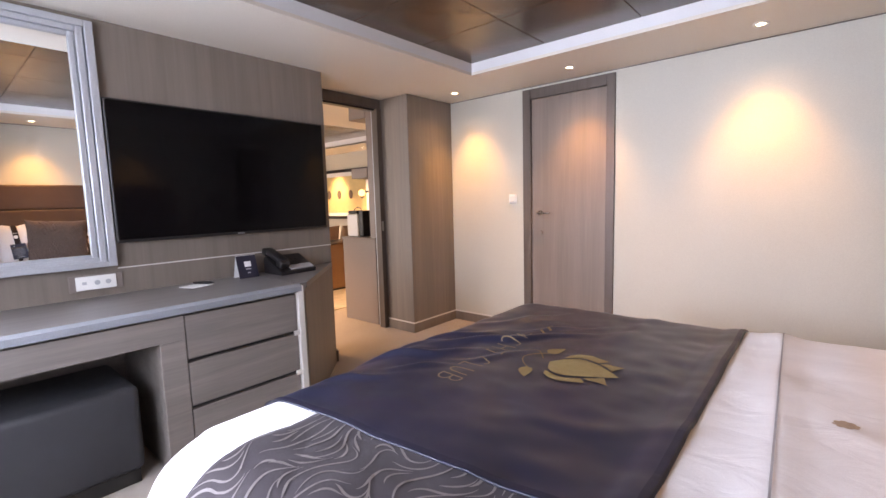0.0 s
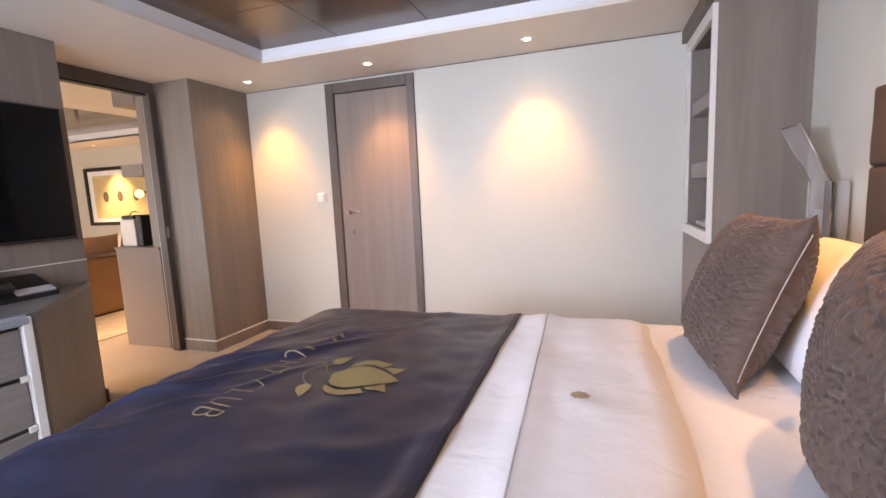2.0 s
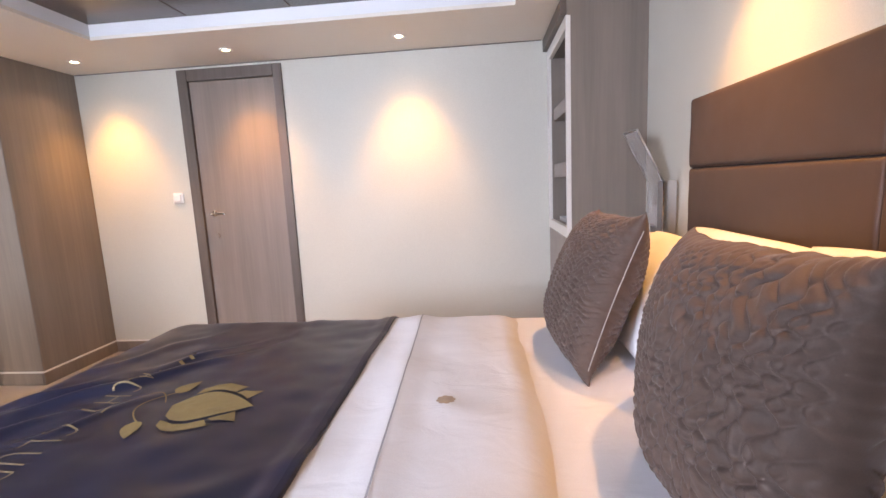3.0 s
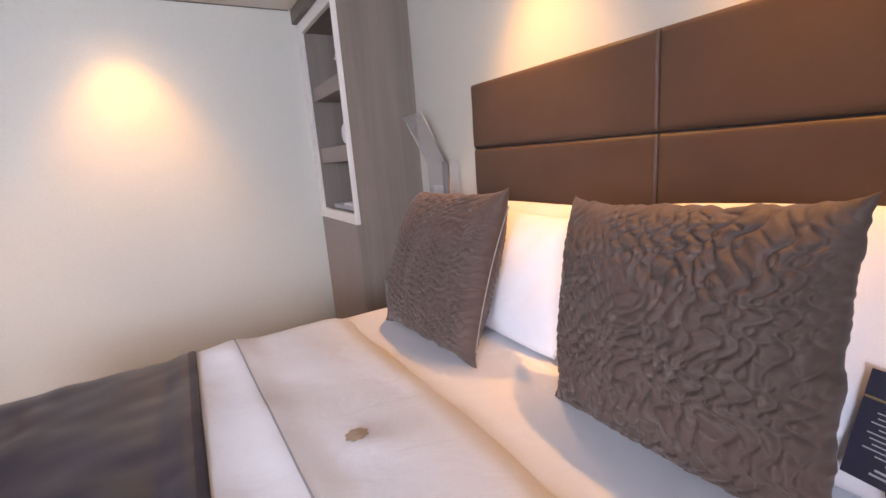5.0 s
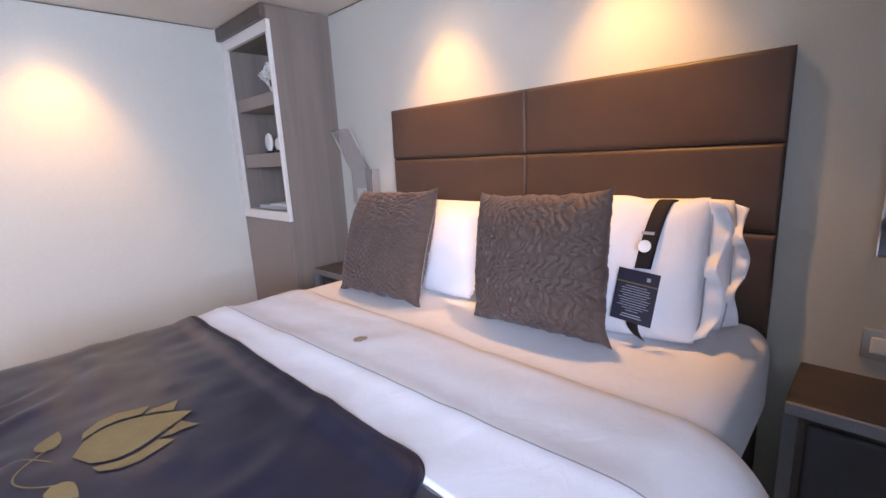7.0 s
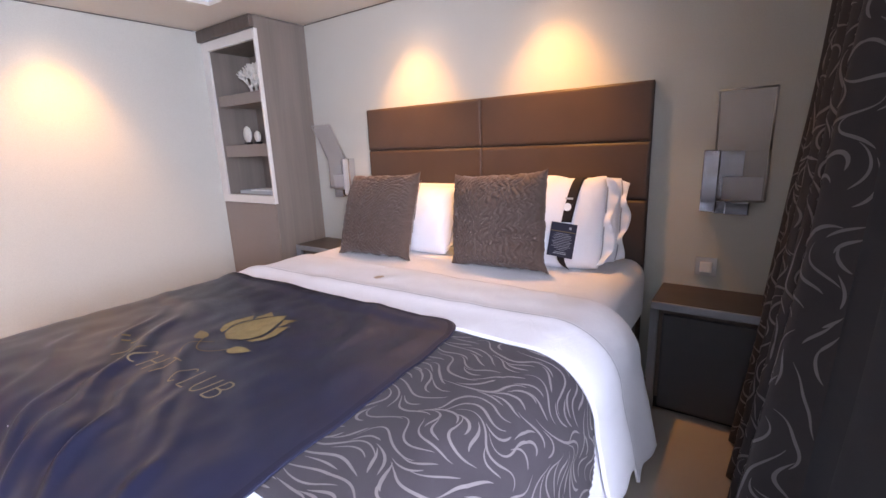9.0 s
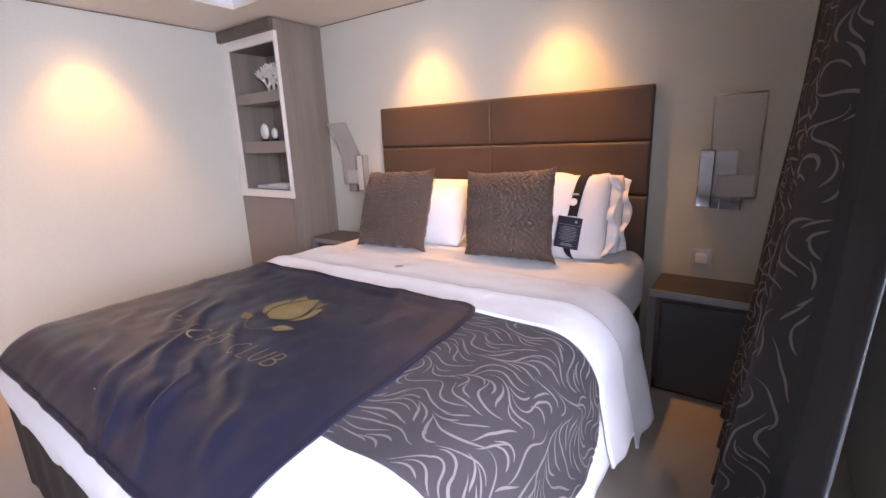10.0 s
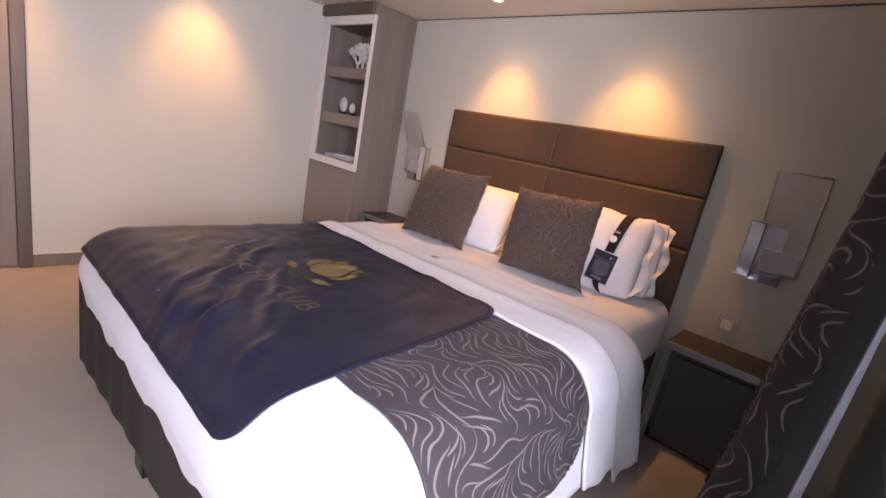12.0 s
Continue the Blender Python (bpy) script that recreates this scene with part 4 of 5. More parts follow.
throw = thing("bed_throw", -0.92, 1.6, Z_BED, "navy satin throw with a gold lotus print laid over the bed", "throw")
TX0, TX1, TT1 = BX0 + R - 0.185, -0.408, FARS - 0.05
def throw_low(s):
    q = (s - TX0) / (TX1 - TX0)
    return 0.900 + 0.078 * q
def throw_at(s, q, lift=0.0):
    """q from 0 at the near edge to 1 at the far edge."""
    t = throw_low(s) + (TT1 - throw_low(s)) * q
    c = 0.0
    for ps, pt, ang, ln, amp, wd in THROW_FOLDS:
        ds, dt = s - ps, t - pt
        a, b = ds * math.cos(ang) + dt * math.sin(ang), -ds * math.sin(ang) + dt * math.cos(ang)
        b += 0.012 * math.sin(a * 22 + ps * 40)
        c += amp * math.exp(-(b / wd) ** 2) * math.exp(-(a / ln) ** 2) - 0.45 * amp * math.exp(-((b - 1.9 * wd) / wd) ** 2) * math.exp(-(a / ln) ** 2)
    c += 0.004 * noise.noise((s * 3 + t, t * 7 - s * 5, 2)) + 0.003 * noise.noise((s * 9, t * 15, 8))
    over = min(1, max(0, (s + 0.49) / 0.05))
    return over_bed(s, t, 0.014 + 0.011 * over * over * (3 - 2 * over) + c + lift, 0.006, 1.0)
THROW_FOLDS = [(-1.07, 1.70, 0.75, 0.27, 0.018, 0.022), (-1.20, 1.43, 0.80, 0.13, 0.015, 0.020), (-1.29, 1.33, 0.72, 0.12, 0.014, 0.018), (-1.15, 1.30, 0.86, 0.10, 0.010, 0.020),
               (-1.30, 1.60, 0.85, 0.14, 0.012, 0.020), (-1.34, 1.47, 0.70, 0.12, 0.011, 0.016), (-1.18, 1.93, 1.0, 0.20, 0.010, 0.026), (-0.74, 2.05, 1.5, 0.25, 0.006, 0.03),
               (-1.26, 1.12, 0.75, 0.11, 0.009, 0.020), (-1.03, 1.50, 0.9, 0.14, 0.008, 0.018), (-0.60, 1.25, 0.4, 0.2, 0.004, 0.03), (-0.97, 1.92, 0.70, 0.14, 0.010, 0.018)]
def throw_cloth(u, q):
    """u, q from 0 to 1, with the two near corners rounded off."""
    c, d = 0.075, q * (TT1 - 0.94)
    inset = c * (1 - math.sqrt(max(0, 1 - (1 - min(1, d / c)) ** 2)))
    return throw_at(TX0 + inset + (TX1 - TX0 - 2 * inset) * u, q)
thicken(part("cloth", sheet(lambda u, q: throw_cloth(u, q * q * 0.35 + q * 0.65), 0, 1, 0, 1, 110, 190), M_NAVY, throw, "", True), 0.004)
def on_throw(lift):
    return lambda s, t: throw_at(s, (t - throw_low(s)) / (TT1 - throw_low(s)), lift)
bm = B()
hem = [(TX0 + 0.012, t) for t in [2.40 - 1.42 * i / 60 for i in range(61)]]
hem += [(TX0 + 0.080 - 0.068 * math.cos(a), throw_low(TX0) + 0.080 - 0.068 * math.sin(a)) for a in [math.pi / 2 * i / 8 for i in range(1, 9)]]
hem += [(TX0 + 0.085 + (TX1 - TX0 - 0.17) * i / 50, throw_low(TX0 + 0.085 + (TX1 - TX0 - 0.17) * i / 50) + 0.012) for i in range(51)]
hem += [(TX1 - 0.080 + 0.068 * math.sin(a), throw_low(TX1) + 0.080 - 0.068 * math.cos(a)) for a in [math.pi / 2 * i / 8 for i in range(1, 9)]]
hem += [(TX1 - 0.013, throw_low(TX1) + 0.085 + (2.40 - throw_low(TX1) - 0.085) * i / 60) for i in range(61)]
ribbon(bm, hem, [0.014] * len(hem), on_throw(0.0024))
part("hem", bm, M_NAVY_HEM, throw, "dark bound hem")

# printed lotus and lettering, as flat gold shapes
def petal(bm, base, tip, wide, bend=0.0, lift=0.0028):
    ax = Vector((tip[0] - base[0], tip[1] - base[1]))
    n = Vector((-ax.y, ax.x)).normalized()
    left, right = [], []
    for i in range(11):
        q = i / 10
        w = wide * (math.sin(math.pi * q ** 0.62) ** 0.9 if 0 < q < 1 else 0.01)
        c = Vector(base) + ax * q + n * bend * math.sin(math.pi * q)
        left.append(tuple(c + n * w)), right.append(tuple(c - n * w))
    fan(bm, left + right[::-1], on_throw(lift))
LC = 1.567
bm = B()
petal(bm, (-0.850, LC + 0.004), (-0.634, LC - 0.002), 0.072)
part("petal", bm, M_GOLD, throw, "gold printed petal")
LOTUS_L = 0.216
OUTER = [(0.10, 0.31), (0.13, 0.42), (0.26, 0.52), (0.42, 0.555), (0.72, 0.45), (0.61, 0.315), (0.46, 0.375), (0.30, 0.385), (0.18, 0.34)]
INNER = [(0.635, 0.295), (0.72, 0.345), (0.80, 0.33), (0.97, 0.335), (0.86, 0.13), (0.76, 0.225)]
def cut_petal(outline, sgn):
    """A petal of straight-cut outline, in lengths of the middle petal; its edges are split to follow the folds."""
    pts = []
    for (a0, b0), (a1, b1) in zip(outline, outline[1:] + outline[:1]):
        pts += [(-0.850 + LOTUS_L * (a0 + (a1 - a0) * i / 3), LC + sgn * LOTUS_L * (b0 + (b1 - b0) * i / 3)) for i in range(3)]
    bm = B()
    fan(bm, pts, on_throw(0.0028))
    return bm
for sgn in (1, -1):
    for outline in (OUTER, INNER):
        part("petal", cut_petal(outline, sgn), M_GOLD, throw, "gold printed petal")
    bm = B()
    petal(bm, (-0.890, LC + sgn * 0.072), (-0.858, LC + sgn * 0.142), 0.021)
    part("bud", bm, M_GOLD, throw, "gold printed bud")
bm = B()
ribbon(bm, [(-0.862 - 0.075 * math.sin(math.pi * i / 20), LC + 0.09 - 0.18 * i / 20) for i in range(21)], [0.0035] * 21, on_throw(0.0028))
ribbon(bm, [(-0.880 - 0.10 * i / 12, LC + 0.02 + 0.05 * math.sin(math.pi * i / 12)) for i in range(13)], [0.003] * 13, on_throw(0.0028))
part("stem", bm, M_GOLD, throw, "thin gold stem line")
def bow(cx, cy, rx, ry, a0, a1, n=12):
    return [(cx + rx * math.cos(radians(a0 + (a1 - a0) * i / n)), cy + ry * math.sin(radians(a0 + (a1 - a0) * i / n))) for i in range(n + 1)]
LETTER = {"Y": [[(0, 1), (0.5, 0.5), (1, 1)], [(0.5, 0.5), (0.5, 0)]], "A": [[(0, 0), (0.5, 1), (1, 0)], [(0.2, 0.38), (0.8, 0.38)]],
          "C": [bow(0.55, 0.5, 0.55, 0.5, 50, 310)], "H": [[(0, 0), (0, 1)], [(1, 0), (1, 1)], [(0, 0.52), (1, 0.52)]], "T": [[(0.5, 0), (0.5, 1)], [(-0.1, 1), (1.1, 1)]],
          "L": [[(0, 1), (0, 0), (0.8, 0)]], "U": [[(0, 1)] + bow(0.5, 0.36, 0.5, 0.36, 180, 360) + [(1, 1)]],
          "B": [[(0, 0), (0, 1)], [(0, 1)] + bow(0.35, 0.76, 0.45, 0.24, 90, -90) + [(0, 0.52)], [(0, 0.52)] + bow(0.40, 0.26, 0.55, 0.26, 90, -90) + [(0, 0)]]}
def letter(kind, y, x, wide, high):
    """Drawn with its head towards the headboard, reading towards the window."""
    bm = B()
    for line in LETTER[kind]:
        pts = []
        for (ua, va), (ub, vb) in zip(line, line[1:]):
            pts += [(x + high * (va + (vb - va) * i / 4), y - wide * (ua + (ub - ua) * i / 4)) for i in range(4)]
        pts.append((x + high * line[-1][1], y - wide * line[-1][0]))
        ribbon(bm, pts, [0.0052] * len(pts), on_throw(0.0028))
    part("printed_letter", bm, M_LETTER, throw, "thin gold printed letter")
for kind, y in zip("YACHTCLUB", (1.790, 1.735, 1.680, 1.625, 1.568, 1.470, 1.414, 1.366, 1.306)):
    letter(kind, y, -1.062 - 0.05 * (y - 1.26), 0.037, 0.074)
for k in range(4):
    bm = B()
    ribbon(bm, [(-1.03 + 0.012 * (k % 2) + 0.02 * i / 3, 1.92 - 0.032 * k - 0.012 * i / 3) for i in range(4)], [0.010] * 4, on_throw(0.0028))
    part("printed_stroke", bm, M_GOLD, throw, "thin gold printed stroke")

# ---- pillows ----
def pillow_mesh(w, h, th, n, crinkle=0.0, ears=0.06, seed=0.0, puff=0.5, wrinkle=0.006, soft=0.0, sharp=2.2, grain=0.02, ragged=0.0, across=0, flat=2.6, dent=None):
    """A stuffed cover, w wide along y and h high along z, standing in the plane x = 0; front faces -x."""
    bm = B()
    rows = {}
    for side in (-1, 1):
        for i in range(n + 1):
            for j in range(n + 1):
                u, v = 2 * i / n - 1, 2 * j / n - 1
                if side == 1 and (i in (0, n) or j in (0, n)):
                    rows[side, i, j] = rows[-1, i, j]
                    continue
                pin_y, pin_z = 1 - ears * (1 - abs(v) ** sharp) * abs(u) ** 3, 1 - ears * (1 - abs(u) ** sharp) * abs(v) ** 3
                d = (max(0, 1 - abs(u) ** flat) * max(0, 1 - abs(v) ** flat)) ** puff
                y, z = u * w / 2 * pin_y * math.sqrt(1 - soft * v ** 4), v * h / 2 * pin_z * math.sqrt(1 - soft * u ** 4)
                if dent is not None:
                    pinch = math.exp(-((y - dent) / 0.070) ** 2)
                    z -= 0.026 * pinch * max(0, v) ** 3
                    d *= 1 - 0.14 * pinch
                x = side * th / 2 * d
                if ragged:
                    y += ragged * abs(u) ** 6 * (noise.noise((v * 5, u, seed + 20)) + 0.5 * noise.noise((v * 16, u, seed)))
                    z += ragged * abs(v) ** 6 * (noise.noise((u * 5, v + 4, seed + 20)) + 0.5 * noise.noise((u * 16, v, seed)))
                    x += 0.022 * (abs(u * v) ** 7) * (1 if u * v > 0 else -0.6)
                x += side * wrinkle * d * (noise.noise((y * 7, z * 7, seed)) + 0.6 * noise.noise((y * 15 + z * 6, z * 5, seed + 3)))
                if crinkle:
                    p, q = (y, z) if across == 0 else (z + 0.25 * y, y)
                    sway = 1.25 * math.sin(q * 2 * math.pi / 0.056 + 5 * noise.noise((y * 9, z * 9, seed)))
                    drift = math.pi * p / grain + 2.6 * noise.noise((y * 9, z * 9, seed + 4)) + 1.6 * noise.noise((y * 22, z * 22, seed + 6))
                    one, two = abs(math.sin(drift + sway)), abs(math.sin(drift * 0.93 - sway + 0.8))
                    deep = 0.8 + 0.6 * noise.noise((y * 11, z * 11, seed + 12))
                    x += side * crinkle * min(1, d * 2.2) * deep * (min(one, 0.22 + two) ** 0.5 - 0.6 + 0.12 * noise.noise((y * 60, z * 60, seed)))
                rows[side, i, j] = bm.verts.new((x, y, z))
        for i in range(n):
            for j in range(n):
                f = [rows[side, i, j], rows[side, i + 1, j], rows[side, i + 1, j + 1], rows[side, i, j + 1]]
                bm.faces.new(f if side == 1 else f[::-1])
    return bm

def stand(bm, m):
    bm.transform(m)
    return bm

def pillow_pose(x, y, z, lean, yaw, roll):
    return Matrix.Translation((x, y, z)) @ Matrix.Rotation(radians(yaw), 4, "Z") @ Matrix.Rotation(radians(lean), 4, "Y") @ Matrix.Rotation(radians(roll), 4, "X")

def edge_piping(bm, m, w, h, ears, side, r):
    pts = []
    for k in range(25):
        v = 2 * k / 24 - 1
        pts.append(m @ Vector((-0.003, side * (w / 2 * (1 - ears * (1 - abs(v) ** 2.2)) + 0.004), v * h / 2)))
    return tube(bm, pts, r)

SOFT, PUFF, FLAT = 0.10, 0.52, 2.3
def white_pillow(x, y, z, lean, yaw, roll, w, h, th, seed, flange, dent=None):
    ob = thing("pillow", x, y, z - h / 2, "plump white cotton pillow with grey piping", "pillow", "white pillows")
    m = pillow_pose(x, y, z, lean, yaw, roll)
    part("cover", stand(pillow_mesh(w, h, th, 56, 0, 0.02, seed, PUFF, 0.016, SOFT, flat=FLAT, dent=dent), m), M_LINEN, ob, "", True)
    def flap(side):
        def at(a, b):
            v = 2 * b - 1
            y_ = side * (w / 2 * (1 - 0.02 * (1 - abs(v) ** 2.2)) * math.sqrt(1 - SOFT * v ** 4) - 0.012 + (flange + 0.012 * math.sin(b * 11 + seed)) * a)
            return m @ Vector(((0.018 * math.sin(b * 12 + seed) + 0.010 * math.sin(b * 27 + 2 * seed)) * a, y_, v * h / 2 * (0.93 - 0.09 * a)))
        return sheet(at, 0, 1, 0, 1, 6, 40)
    for side in (-1, 1):
        thicken(part("flange", flap(side), M_LINEN, ob, "", True), 0.004, 0)
        bm = B()
        pts = []
        for k in range(41):
            v = 2 * k / 40 - 1
            y_ = side * (w / 2 * (1 - 0.02 * (1 - abs(v) ** 2.2)) * math.sqrt(1 - SOFT * v ** 4) + 0.002)
            pts.append(m @ Vector((0.004 * math.sin(k * 0.42 + seed) - 0.003, y_, v * h / 2 * 0.9)))
        tube(bm, pts, 0.0028)
        part("piping", bm, M_SEAM, ob, "thin grey piping", True)
    return ob

white_pillow(0.655, 1.105, 0.852, 18, 0, -2, 0.66, 0.42, 0.17, 2.0, 0.045)
STRAP_POSE, STRAP_Y = (0.492, 1.135, 0.868, 23, 2, -2), -0.195
white_pillow(*STRAP_POSE, 0.66, 0.45, 0.22, 5.0, 0.055, STRAP_Y)
white_pillow(0.640, 1.93, 0.832, 22, 0, 0, 0.66, 0.40, 0.17, 8.0, 0.05)
white_pillow(0.470, 1.905, 0.838, 26, -2, 0, 0.66, 0.385, 0.19, 11.0, 0.05)

def cushion(x, y, z, lean, yaw, roll, w, h, seed):
    ob = thing("cushion", x, y, z - h / 2, "brown crinkled satin throw cushion standing on the bed", "cushion", "brown cushions")
    m = pillow_pose(x, y, z, lean, yaw, roll)
    part("cover", stand(pillow_mesh(w, h, 0.20, 190, 0.0145, 0.085, seed, 0.55, 0.012, 0.0, 5.0, 0.027 if seed < 5 else 0.020, 0.007, 0 if seed < 5 else 1, 2.3), m), M_CUSHION, ob, "", True)
    if seed > 5:
        part("piping", edge_piping(B(), m, w, h * 0.80, 0.055, -1, 0.0015), M_PIPING, ob, "pale zip piping")
    return ob
cushion(0.305, 1.243, 0.886, 9, -2.7, -3, 0.515, 0.46, 3.0)
cushion(0.268, 1.950, 0.882, 21, 0.8, -1.4, 0.505, 0.475, 7.0)

# strap and tag round the pillow
strap = thing("pillow_strap", 0.42, 0.935, 0.70, "black strap with a printed card round the white pillow", "strap")
MP = pillow_pose(*STRAP_POSE)
def strap_at(a, b):
    """a across the strap, b from the back over the top and down the front."""
    v = 0.55 + 1.8 * b if b < 0.25 else 1 - (b - 0.25) * 1.5
    y = STRAP_Y - 0.020 + 0.044 * (a - 0.5) + 0.035 * b
    d = (max(0, 1 - abs(y / 0.33) ** FLAT) * max(0, 1 - abs(v) ** FLAT)) ** PUFF * 0.86
    xx = (0.5 if b < 0.25 else -0.5) * 0.22 * d
    return MP @ Vector((xx + (0.005 if b < 0.25 else -0.006), y, 0.221 * v - 0.020 * max(0, v) ** 3 + 0.004 * max(0, v)))
thicken(part("band", sheet(strap_at, 0, 1, 0, 1, 4, 48), M_STRAP, strap, "black fabric band", True), 0.002)
TAG = Matrix.Translation((0.356, 0.950, 0.812)) @ Matrix.Rotation(radians(10), 4, "Y") @ Matrix.Rotation(radians(5), 4, "X")
def tag_box(y0, y1, z0, z1, x0, x1):
    return stand(box(B(), x0, x1, y0, y1, z0, z1), TAG)
tag = part("tag", tag_box(-0.058, 0.058, -0.075, 0.075, -0.0012, 0.0012), M_NAVY_CARD, strap, "dark printed card")
def tail_at(a, b):
    y = -0.004 + 0.034 * (a - 0.5) - 0.020 * b * b
    return TAG @ Vector((0.006 + 0.030 * b * b, y, -0.070 - 0.052 * b - 0.012 * b * (0.5 - a)))
thicken(part("strap_tail", sheet(tail_at, 0, 1, 0, 1, 3, 10), M_STRAP, strap, "loose black strap end", True), 0.0016)
under(link("gold_rule", tag_box(-0.058, 0.058, 0.036, 0.039, -0.0022, -0.0012), M_GOLD), tag)
for k in range(13):
    wdt = (0.030, 0.040, 0.038, 0.043, 0.034, 0.044, 0.040, 0.036, 0.044, 0.030, 0.018, 0.026, 0.030)[k]
    z = 0.027 - 0.0071 * k - (0.004 if k > 10 else 0)
    lw = 0.0026 if k > 10 else 0.0015
    under(link("text_line", tag_box(-wdt, wdt, z, z + lw, -0.0022, -0.0012), M_GREY_PLASTIC), tag)
under(link("crest", tag_box(-0.035, -0.025, 0.050, 0.060, -0.0022, -0.0012), M_GREY_PLASTIC), tag)
STK = Matrix.Translation((0.382, 0.938, 0.955)) @ Matrix.Rotation(radians(22), 4, "Y")
part("sticker", stand(rod(B(), (-0.002, 0, 0), (0.001, 0, 0), 0.0175, None, 24), STK), M_PAPER, strap, "round white sticker")
part("printed_mark", stand(box(B(), -0.002, 0.001, -0.02, 0.014, 0.034, 0.042), STK), M_GREY_PLASTIC, strap)

# ---- curtain ----
def drape(x0, x1, y_mid, amp, waves, z0, z1, flare, ph):
    def at(s, t):
        """s along the rail, t height."""
        low = 1 - (t - z0) / (z1 - z0)
        x = x0 + (x1 - x0) * s
        w = amp * (0.55 + 0.75 * low)
        y = y_mid + flare * low ** 1.5 + w * math.sin(2 * math.pi * waves * s + ph + 0.25 * math.sin(t * 2.1)) + 0.008 * noise.noise((x * 5, t * 2, ph))
        return Vector((x + 0.03 * low * math.cos(2 * math.pi * waves * s), y, t))
    return at
curtain = thing("curtain", 0.2, 0.06, 0, "charcoal curtain with silver wavy strokes gathered beside the window", "curtain")
c_at = drape(-0.33, 0.72, 0.068, 0.052, 4.5, 0.015, 2.12, 0.125, -1.5)
thicken(part("cloth", sheet(c_at, 0, 1, 0.015, 2.12, 110, 60), M_CURTAIN, curtain, "", True), 0.003, 0)
bm = B()
def c_lift(s, t):
    p, px, pz = c_at(s, t), c_at(s + 0.002, t), c_at(s, t + 0.004)
    n = (px - p).cross(pz - p).normalized()
    return p + (n if n.y > 0 else -n) * 0.0035
strokes(bm, lambda s, t: c_lift(s / 1.45, t), 0.02, 1.43, 0.05, 2.08, random.Random(11), None, 0.0085, 0.026, 0.28)
tagged(part("jacquard_weave", bm, M_STROKE_C, curtain, "grey woven strokes"), kind="stuff")
lining = thing("blackout_curtain", -0.6, 0.0, 0, "plain charcoal blackout curtain hanging beside the window", "curtain")
l_at = drape(-0.84, -0.22, 0.040, 0.015, 2.5, 0.02, 2.12, 0.075, 0.4)
thicken(part("cloth", sheet(l_at, 0, 1, 0.02, 2.12, 60, 20), M_LINING, lining, "", True), 0.003, 0)
rail = thing("curtain_rail", -0.9, -0.04, 2.12, "slim white curtain rail under the ceiling", "curtain rail")
part("rail", box(B(), -2.9, X_E - 0.02, -0.055, -0.025, 2.118, Z_C, 0.003), M_WHITE_PLASTIC, rail)

# ---- lounge beyond the sliding door ----
structure("wall_far_north", box(B(), FAR_W, X_P - 0.12, FAR_N, FAR_N + 0.15, 0, 2.45), M_WALL, "cream lounge wall with a framed picture", "wall")
structure("wall_far_west", box(B(), FAR_W - 0.15, FAR_W, Y_S, FAR_N + 0.15, 0, 2.45), M_WALL, "cream end wall of the lounge", "wall")
bm = B()
for x0, x1, y0, y1 in ((FAR_W, -7.4, Y_S, FAR_N), (-4.75, X_P - 0.10, Y_S, FAR_N), (-7.4, -4.75, 4.95, FAR_N), (-7.4, -4.75, Y_S, 1.4)):
    box(bm, x0, x1, y0, y1, Z_C, Z_C + 0.02)
structure("ceiling_lounge", bm, M_CEIL, "white lounge ceiling border with a recess", "ceiling")
bm = B()
for x0, x1, y0, y1 in ((-7.42, -7.4, 1.4, 4.95), (-4.75, -4.73, 1.4, 4.95), (-7.4, -4.75, 4.95, 4.97), (-7.4, -4.75, 1.38, 1.4)):
    box(bm, x0, x1, y0, y1, Z_C - 0.003, Z_C + 0.12)
structure("trim_lounge_cove", bm, M_LIP, "white upstand round the lounge recess", "trim")
bm = B()
for i in range(4):
    for j in range(5):
        box(bm, -7.4 + 0.6625 * i + 0.002, -7.4 + 0.6625 * (i + 1) - 0.002, 1.4 + 0.71 * j + 0.002, 1.4 + 0.71 * (j + 1) - 0.002, Z_C + 0.10, Z_C + 0.125)
structure("ceiling_lounge_recess", bm, M_BRONZE, "bronze reflective lounge ceiling panels", "ceiling")
structure("rug", box(B(), -8.2, -4.35, 2.2, 4.8, 0.0, 0.012, 0.004), M_RUG, "cream patterned lounge rug", "rug")

unit = thing("bar_cabinet", -3.74, 3.42, 0, "mauve-taupe bar cabinet with cantilevered shelves above", "cabinet")
part("body", box(B(), -3.99, X_P - 0.125, 3.152, 3.75, 0.0, 0.835, 0.004), M_MAUVE, unit)
part("worktop", box(B(), -4.0, X_P - 0.125, 3.145, 3.75, 0.835, 0.855, 0.003), M_MAUVE, unit)
part("end_panel", box(B(), -3.56, X_P - 0.125, 3.16, 3.75, 0.856, Z_C - 0.002, 0.003), M_MAUVE, unit)
for z0, z1 in ((1.435, 1.53), (1.995, 2.12)):
    part("shelf", box(B(), -3.80, -3.561, 3.155, 3.75, z0, z1, 0.003), M_MAUVE, unit)

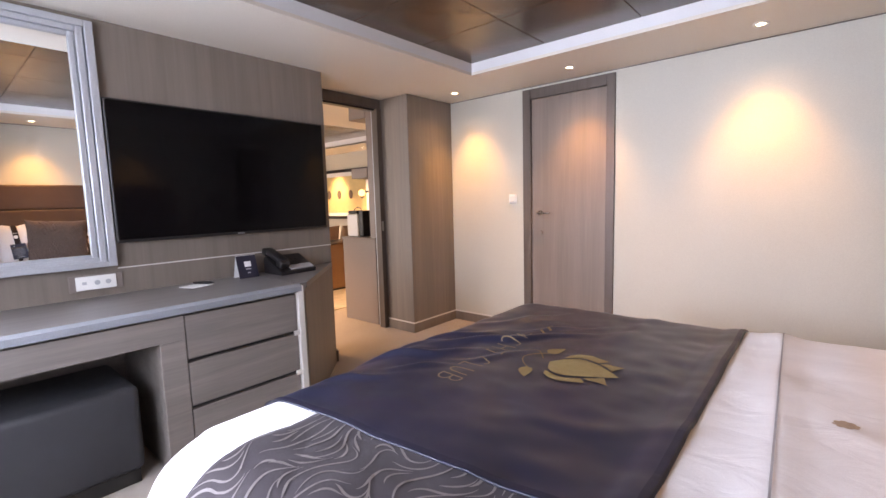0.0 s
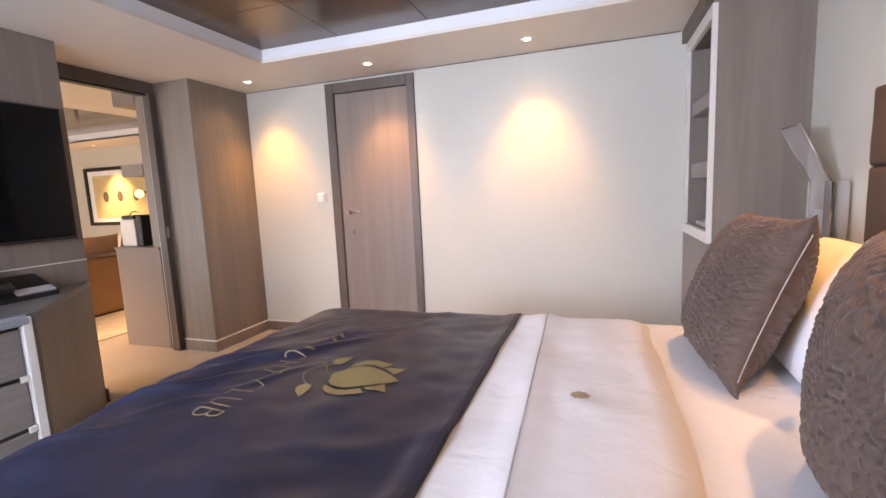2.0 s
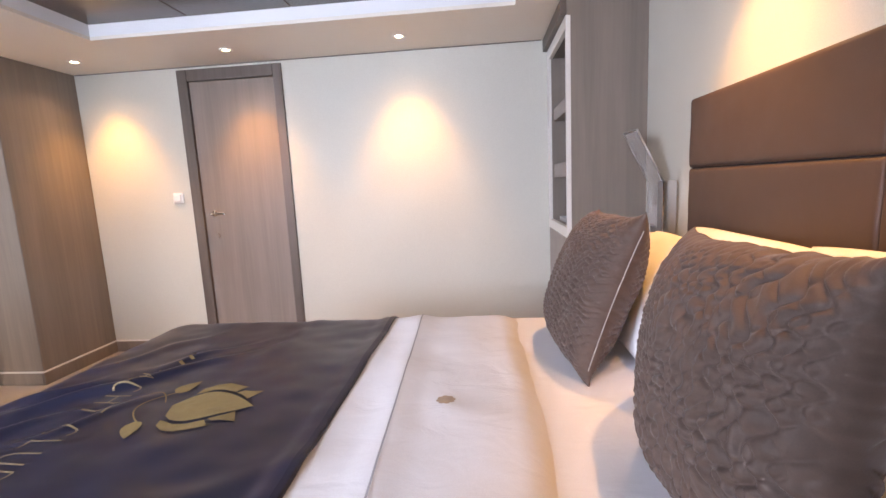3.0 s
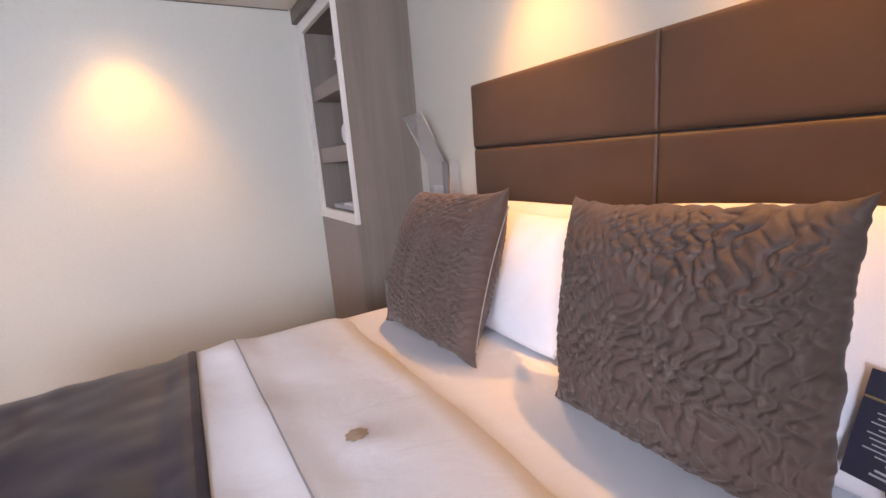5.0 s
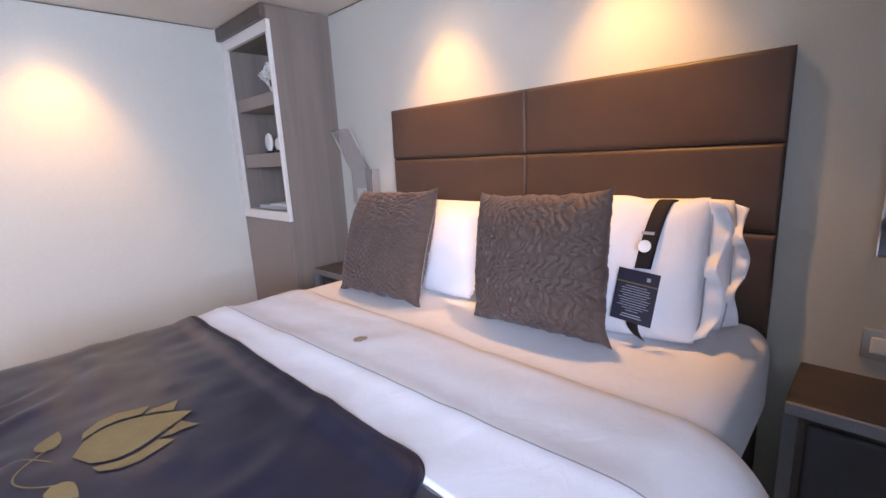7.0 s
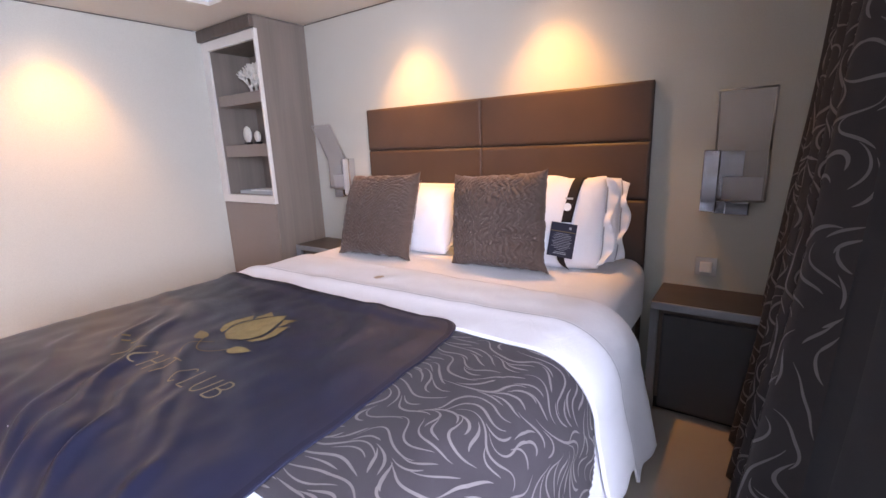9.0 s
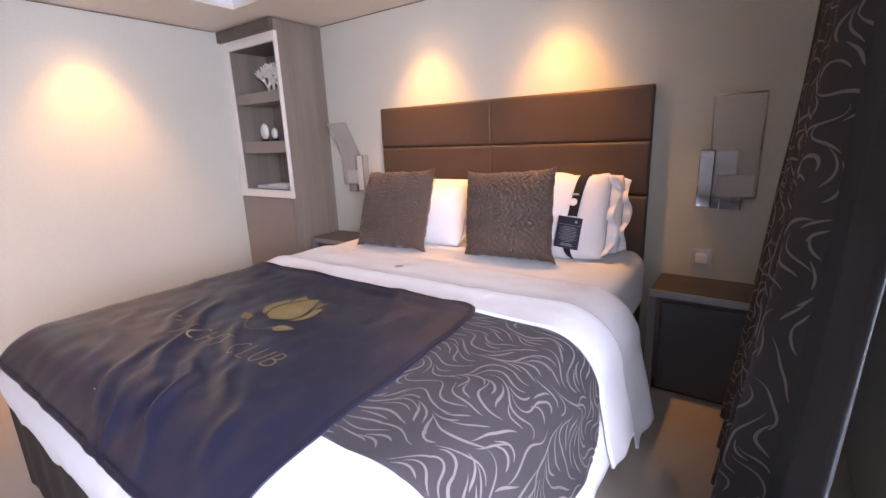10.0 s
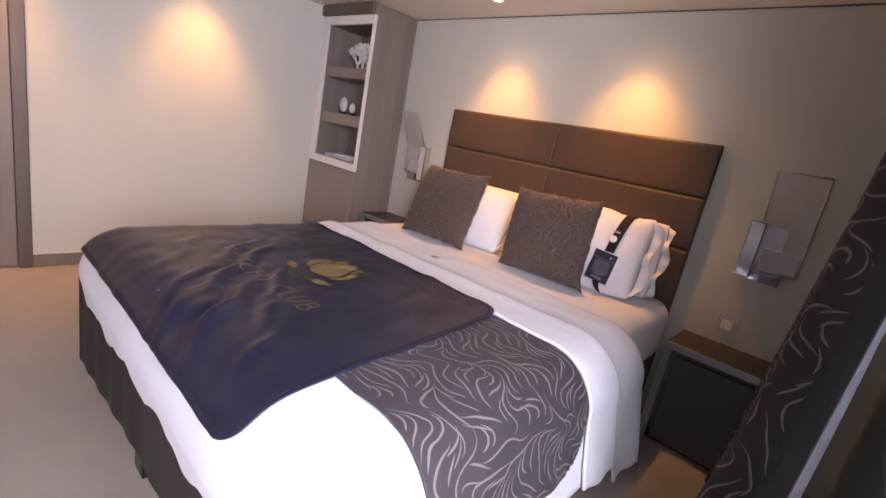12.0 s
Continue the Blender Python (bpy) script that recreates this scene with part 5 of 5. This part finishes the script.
coffee = thing("coffee_machine", -3.74, 3.40, 0.855, "white and black capsule coffee machine on the cabinet", "coffee machine")
part("body", box(B(), -3.955, -3.785, 3.19, 3.36, 0.857, 1.085, 0.012, 3), M_WHITE_PLASTIC, coffee)
part("head", box(B(), -3.945, -3.80, 3.20, 3.35, 1.086, 1.120, 0.010, 3), M_BLACK, coffee, "black head")
part("water_tank", box(B(), -3.782, -3.715, 3.20, 3.35, 0.857, 1.12, 0.012, 3), M_BLACK, coffee, "dark water tank")
bm = B()
tube(bm, [(-3.87 - 0.06 * math.cos(math.pi * k / 10), 3.27, 1.115 + 0.035 * math.sin(math.pi * k / 10)) for k in range(11)], 0.005)
part("lever", bm, M_CHROME, coffee, "chrome lever", True)
lamp = thing("table_lamp", -3.83, 3.44, 0.855, "slim table lamp with a small round lit globe", "lamp")
part("stand", rod(B(), (-3.83, 3.44, 0.857), (-3.83, 3.44, 1.43), 0.010), M_BLACK, lamp, "thin black stand")
part("foot", rod(B(), (-3.83, 3.44, 0.856), (-3.83, 3.44, 0.870), 0.05, None, 20), M_BLACK, lamp, "round black foot")
part("arm", rod(B(), (-3.79, 3.435, 1.312), (-3.96, 3.37, 1.312), 0.009), M_BLACK, lamp, "thin black arm")
bm = B()
bmesh.ops.create_uvsphere(bm, u_segments=20, v_segments=12, radius=0.036, matrix=Matrix.Translation((-3.885, 3.345, 1.30)))
part("globe", bm, glow("warm_globe", (1.0, 0.74, 0.36), 1.5), lamp, "lit warm globe", True)

sofa = thing("sofa", -5.7, 3.6, 0, "tan leather sofa with peach cushions", "sofa")
part("back_rest", box(B(), -5.45, -5.25, 2.3, 4.7, 0.03, 0.66, 0.03, 3), M_SOFA, sofa, "", True)
part("back_rail", box(B(), -5.46, -5.24, 2.29, 4.71, 0.66, 0.69, 0.008), M_WOOD_DOOR, sofa, "pale top rail")
part("seat", box(B(), -6.15, -5.45, 2.3, 4.7, 0.10, 0.42, 0.04, 3), M_SOFA, sofa, "", True)
part("plinth", box(B(), -6.1, -5.27, 2.35, 4.65, 0, 0.10), M_BLACK, sofa)
for k, y in enumerate((2.8, 3.4, 4.0, 4.5)):
    ob = thing("sofa_cushion", -5.55, y, 0.45, "soft peach scatter cushion against the sofa back", "cushion", "sofa cushions")
    part("cover", stand(pillow_mesh(0.52, 0.46, 0.16, 24, 0, 0.05, k * 3.1), pillow_pose(-5.56, y, 0.655, -12, 180 + 8 * k - 12, 0)), M_SOFA_CUSHION, ob, "", True)

pic = thing("framed_picture", -7.1, FAR_N, 1.36, "wide framed picture with dark ovals on a gold ground", "picture")
PX0, PX1, PZ0, PZ1 = -8.05, -6.35, 0.90, 1.83
bm = B()
box(bm, PX0, PX0 + 0.055, FAR_N - 0.04, FAR_N, PZ0, PZ1, 0.004)
box(bm, PX1 - 0.055, PX1, FAR_N - 0.04, FAR_N, PZ0, PZ1, 0.004)
box(bm, PX0 + 0.055, PX1 - 0.055, FAR_N - 0.04, FAR_N, PZ0, PZ0 + 0.055, 0.004)
box(bm, PX0 + 0.055, PX1 - 0.055, FAR_N - 0.04, FAR_N, PZ1 - 0.055, PZ1, 0.004)
part("frame", bm, M_BLACK, pic, "black frame")
part("mount", box(B(), PX0 + 0.055, PX1 - 0.055, FAR_N - 0.012, FAR_N - 0.002, PZ0 + 0.055, PZ1 - 0.055), M_PAPER, pic, "cream mount")
part("print", box(B(), PX0 + 0.16, PX1 - 0.16, FAR_N - 0.016, FAR_N - 0.0125, PZ0 + 0.12, PZ1 - 0.13), M_GILT, pic, "gold ground")
for x in (-7.62, -7.30, -6.95, -6.62):
    part("oval", stand(rod(B(), (0, -0.004, 0), (0, 0, 0), 0.085, None, 24), Matrix.Translation((x, FAR_N - 0.0165, 1.36)) @ Matrix.Diagonal((0.72, 1, 1.0, 1))), M_WOOD_DARK, pic, "dark oval")

for x, y in ((-4.1, 4.2), (-6.2, 5.3), (-7.3, 5.3), (-8.2, 3.4), (-4.2, 2.2)):
    downlight(x, y)
    spot_lamp(x, y, 0, 0.05, 230.0, (1.0, 0.68, 0.38))
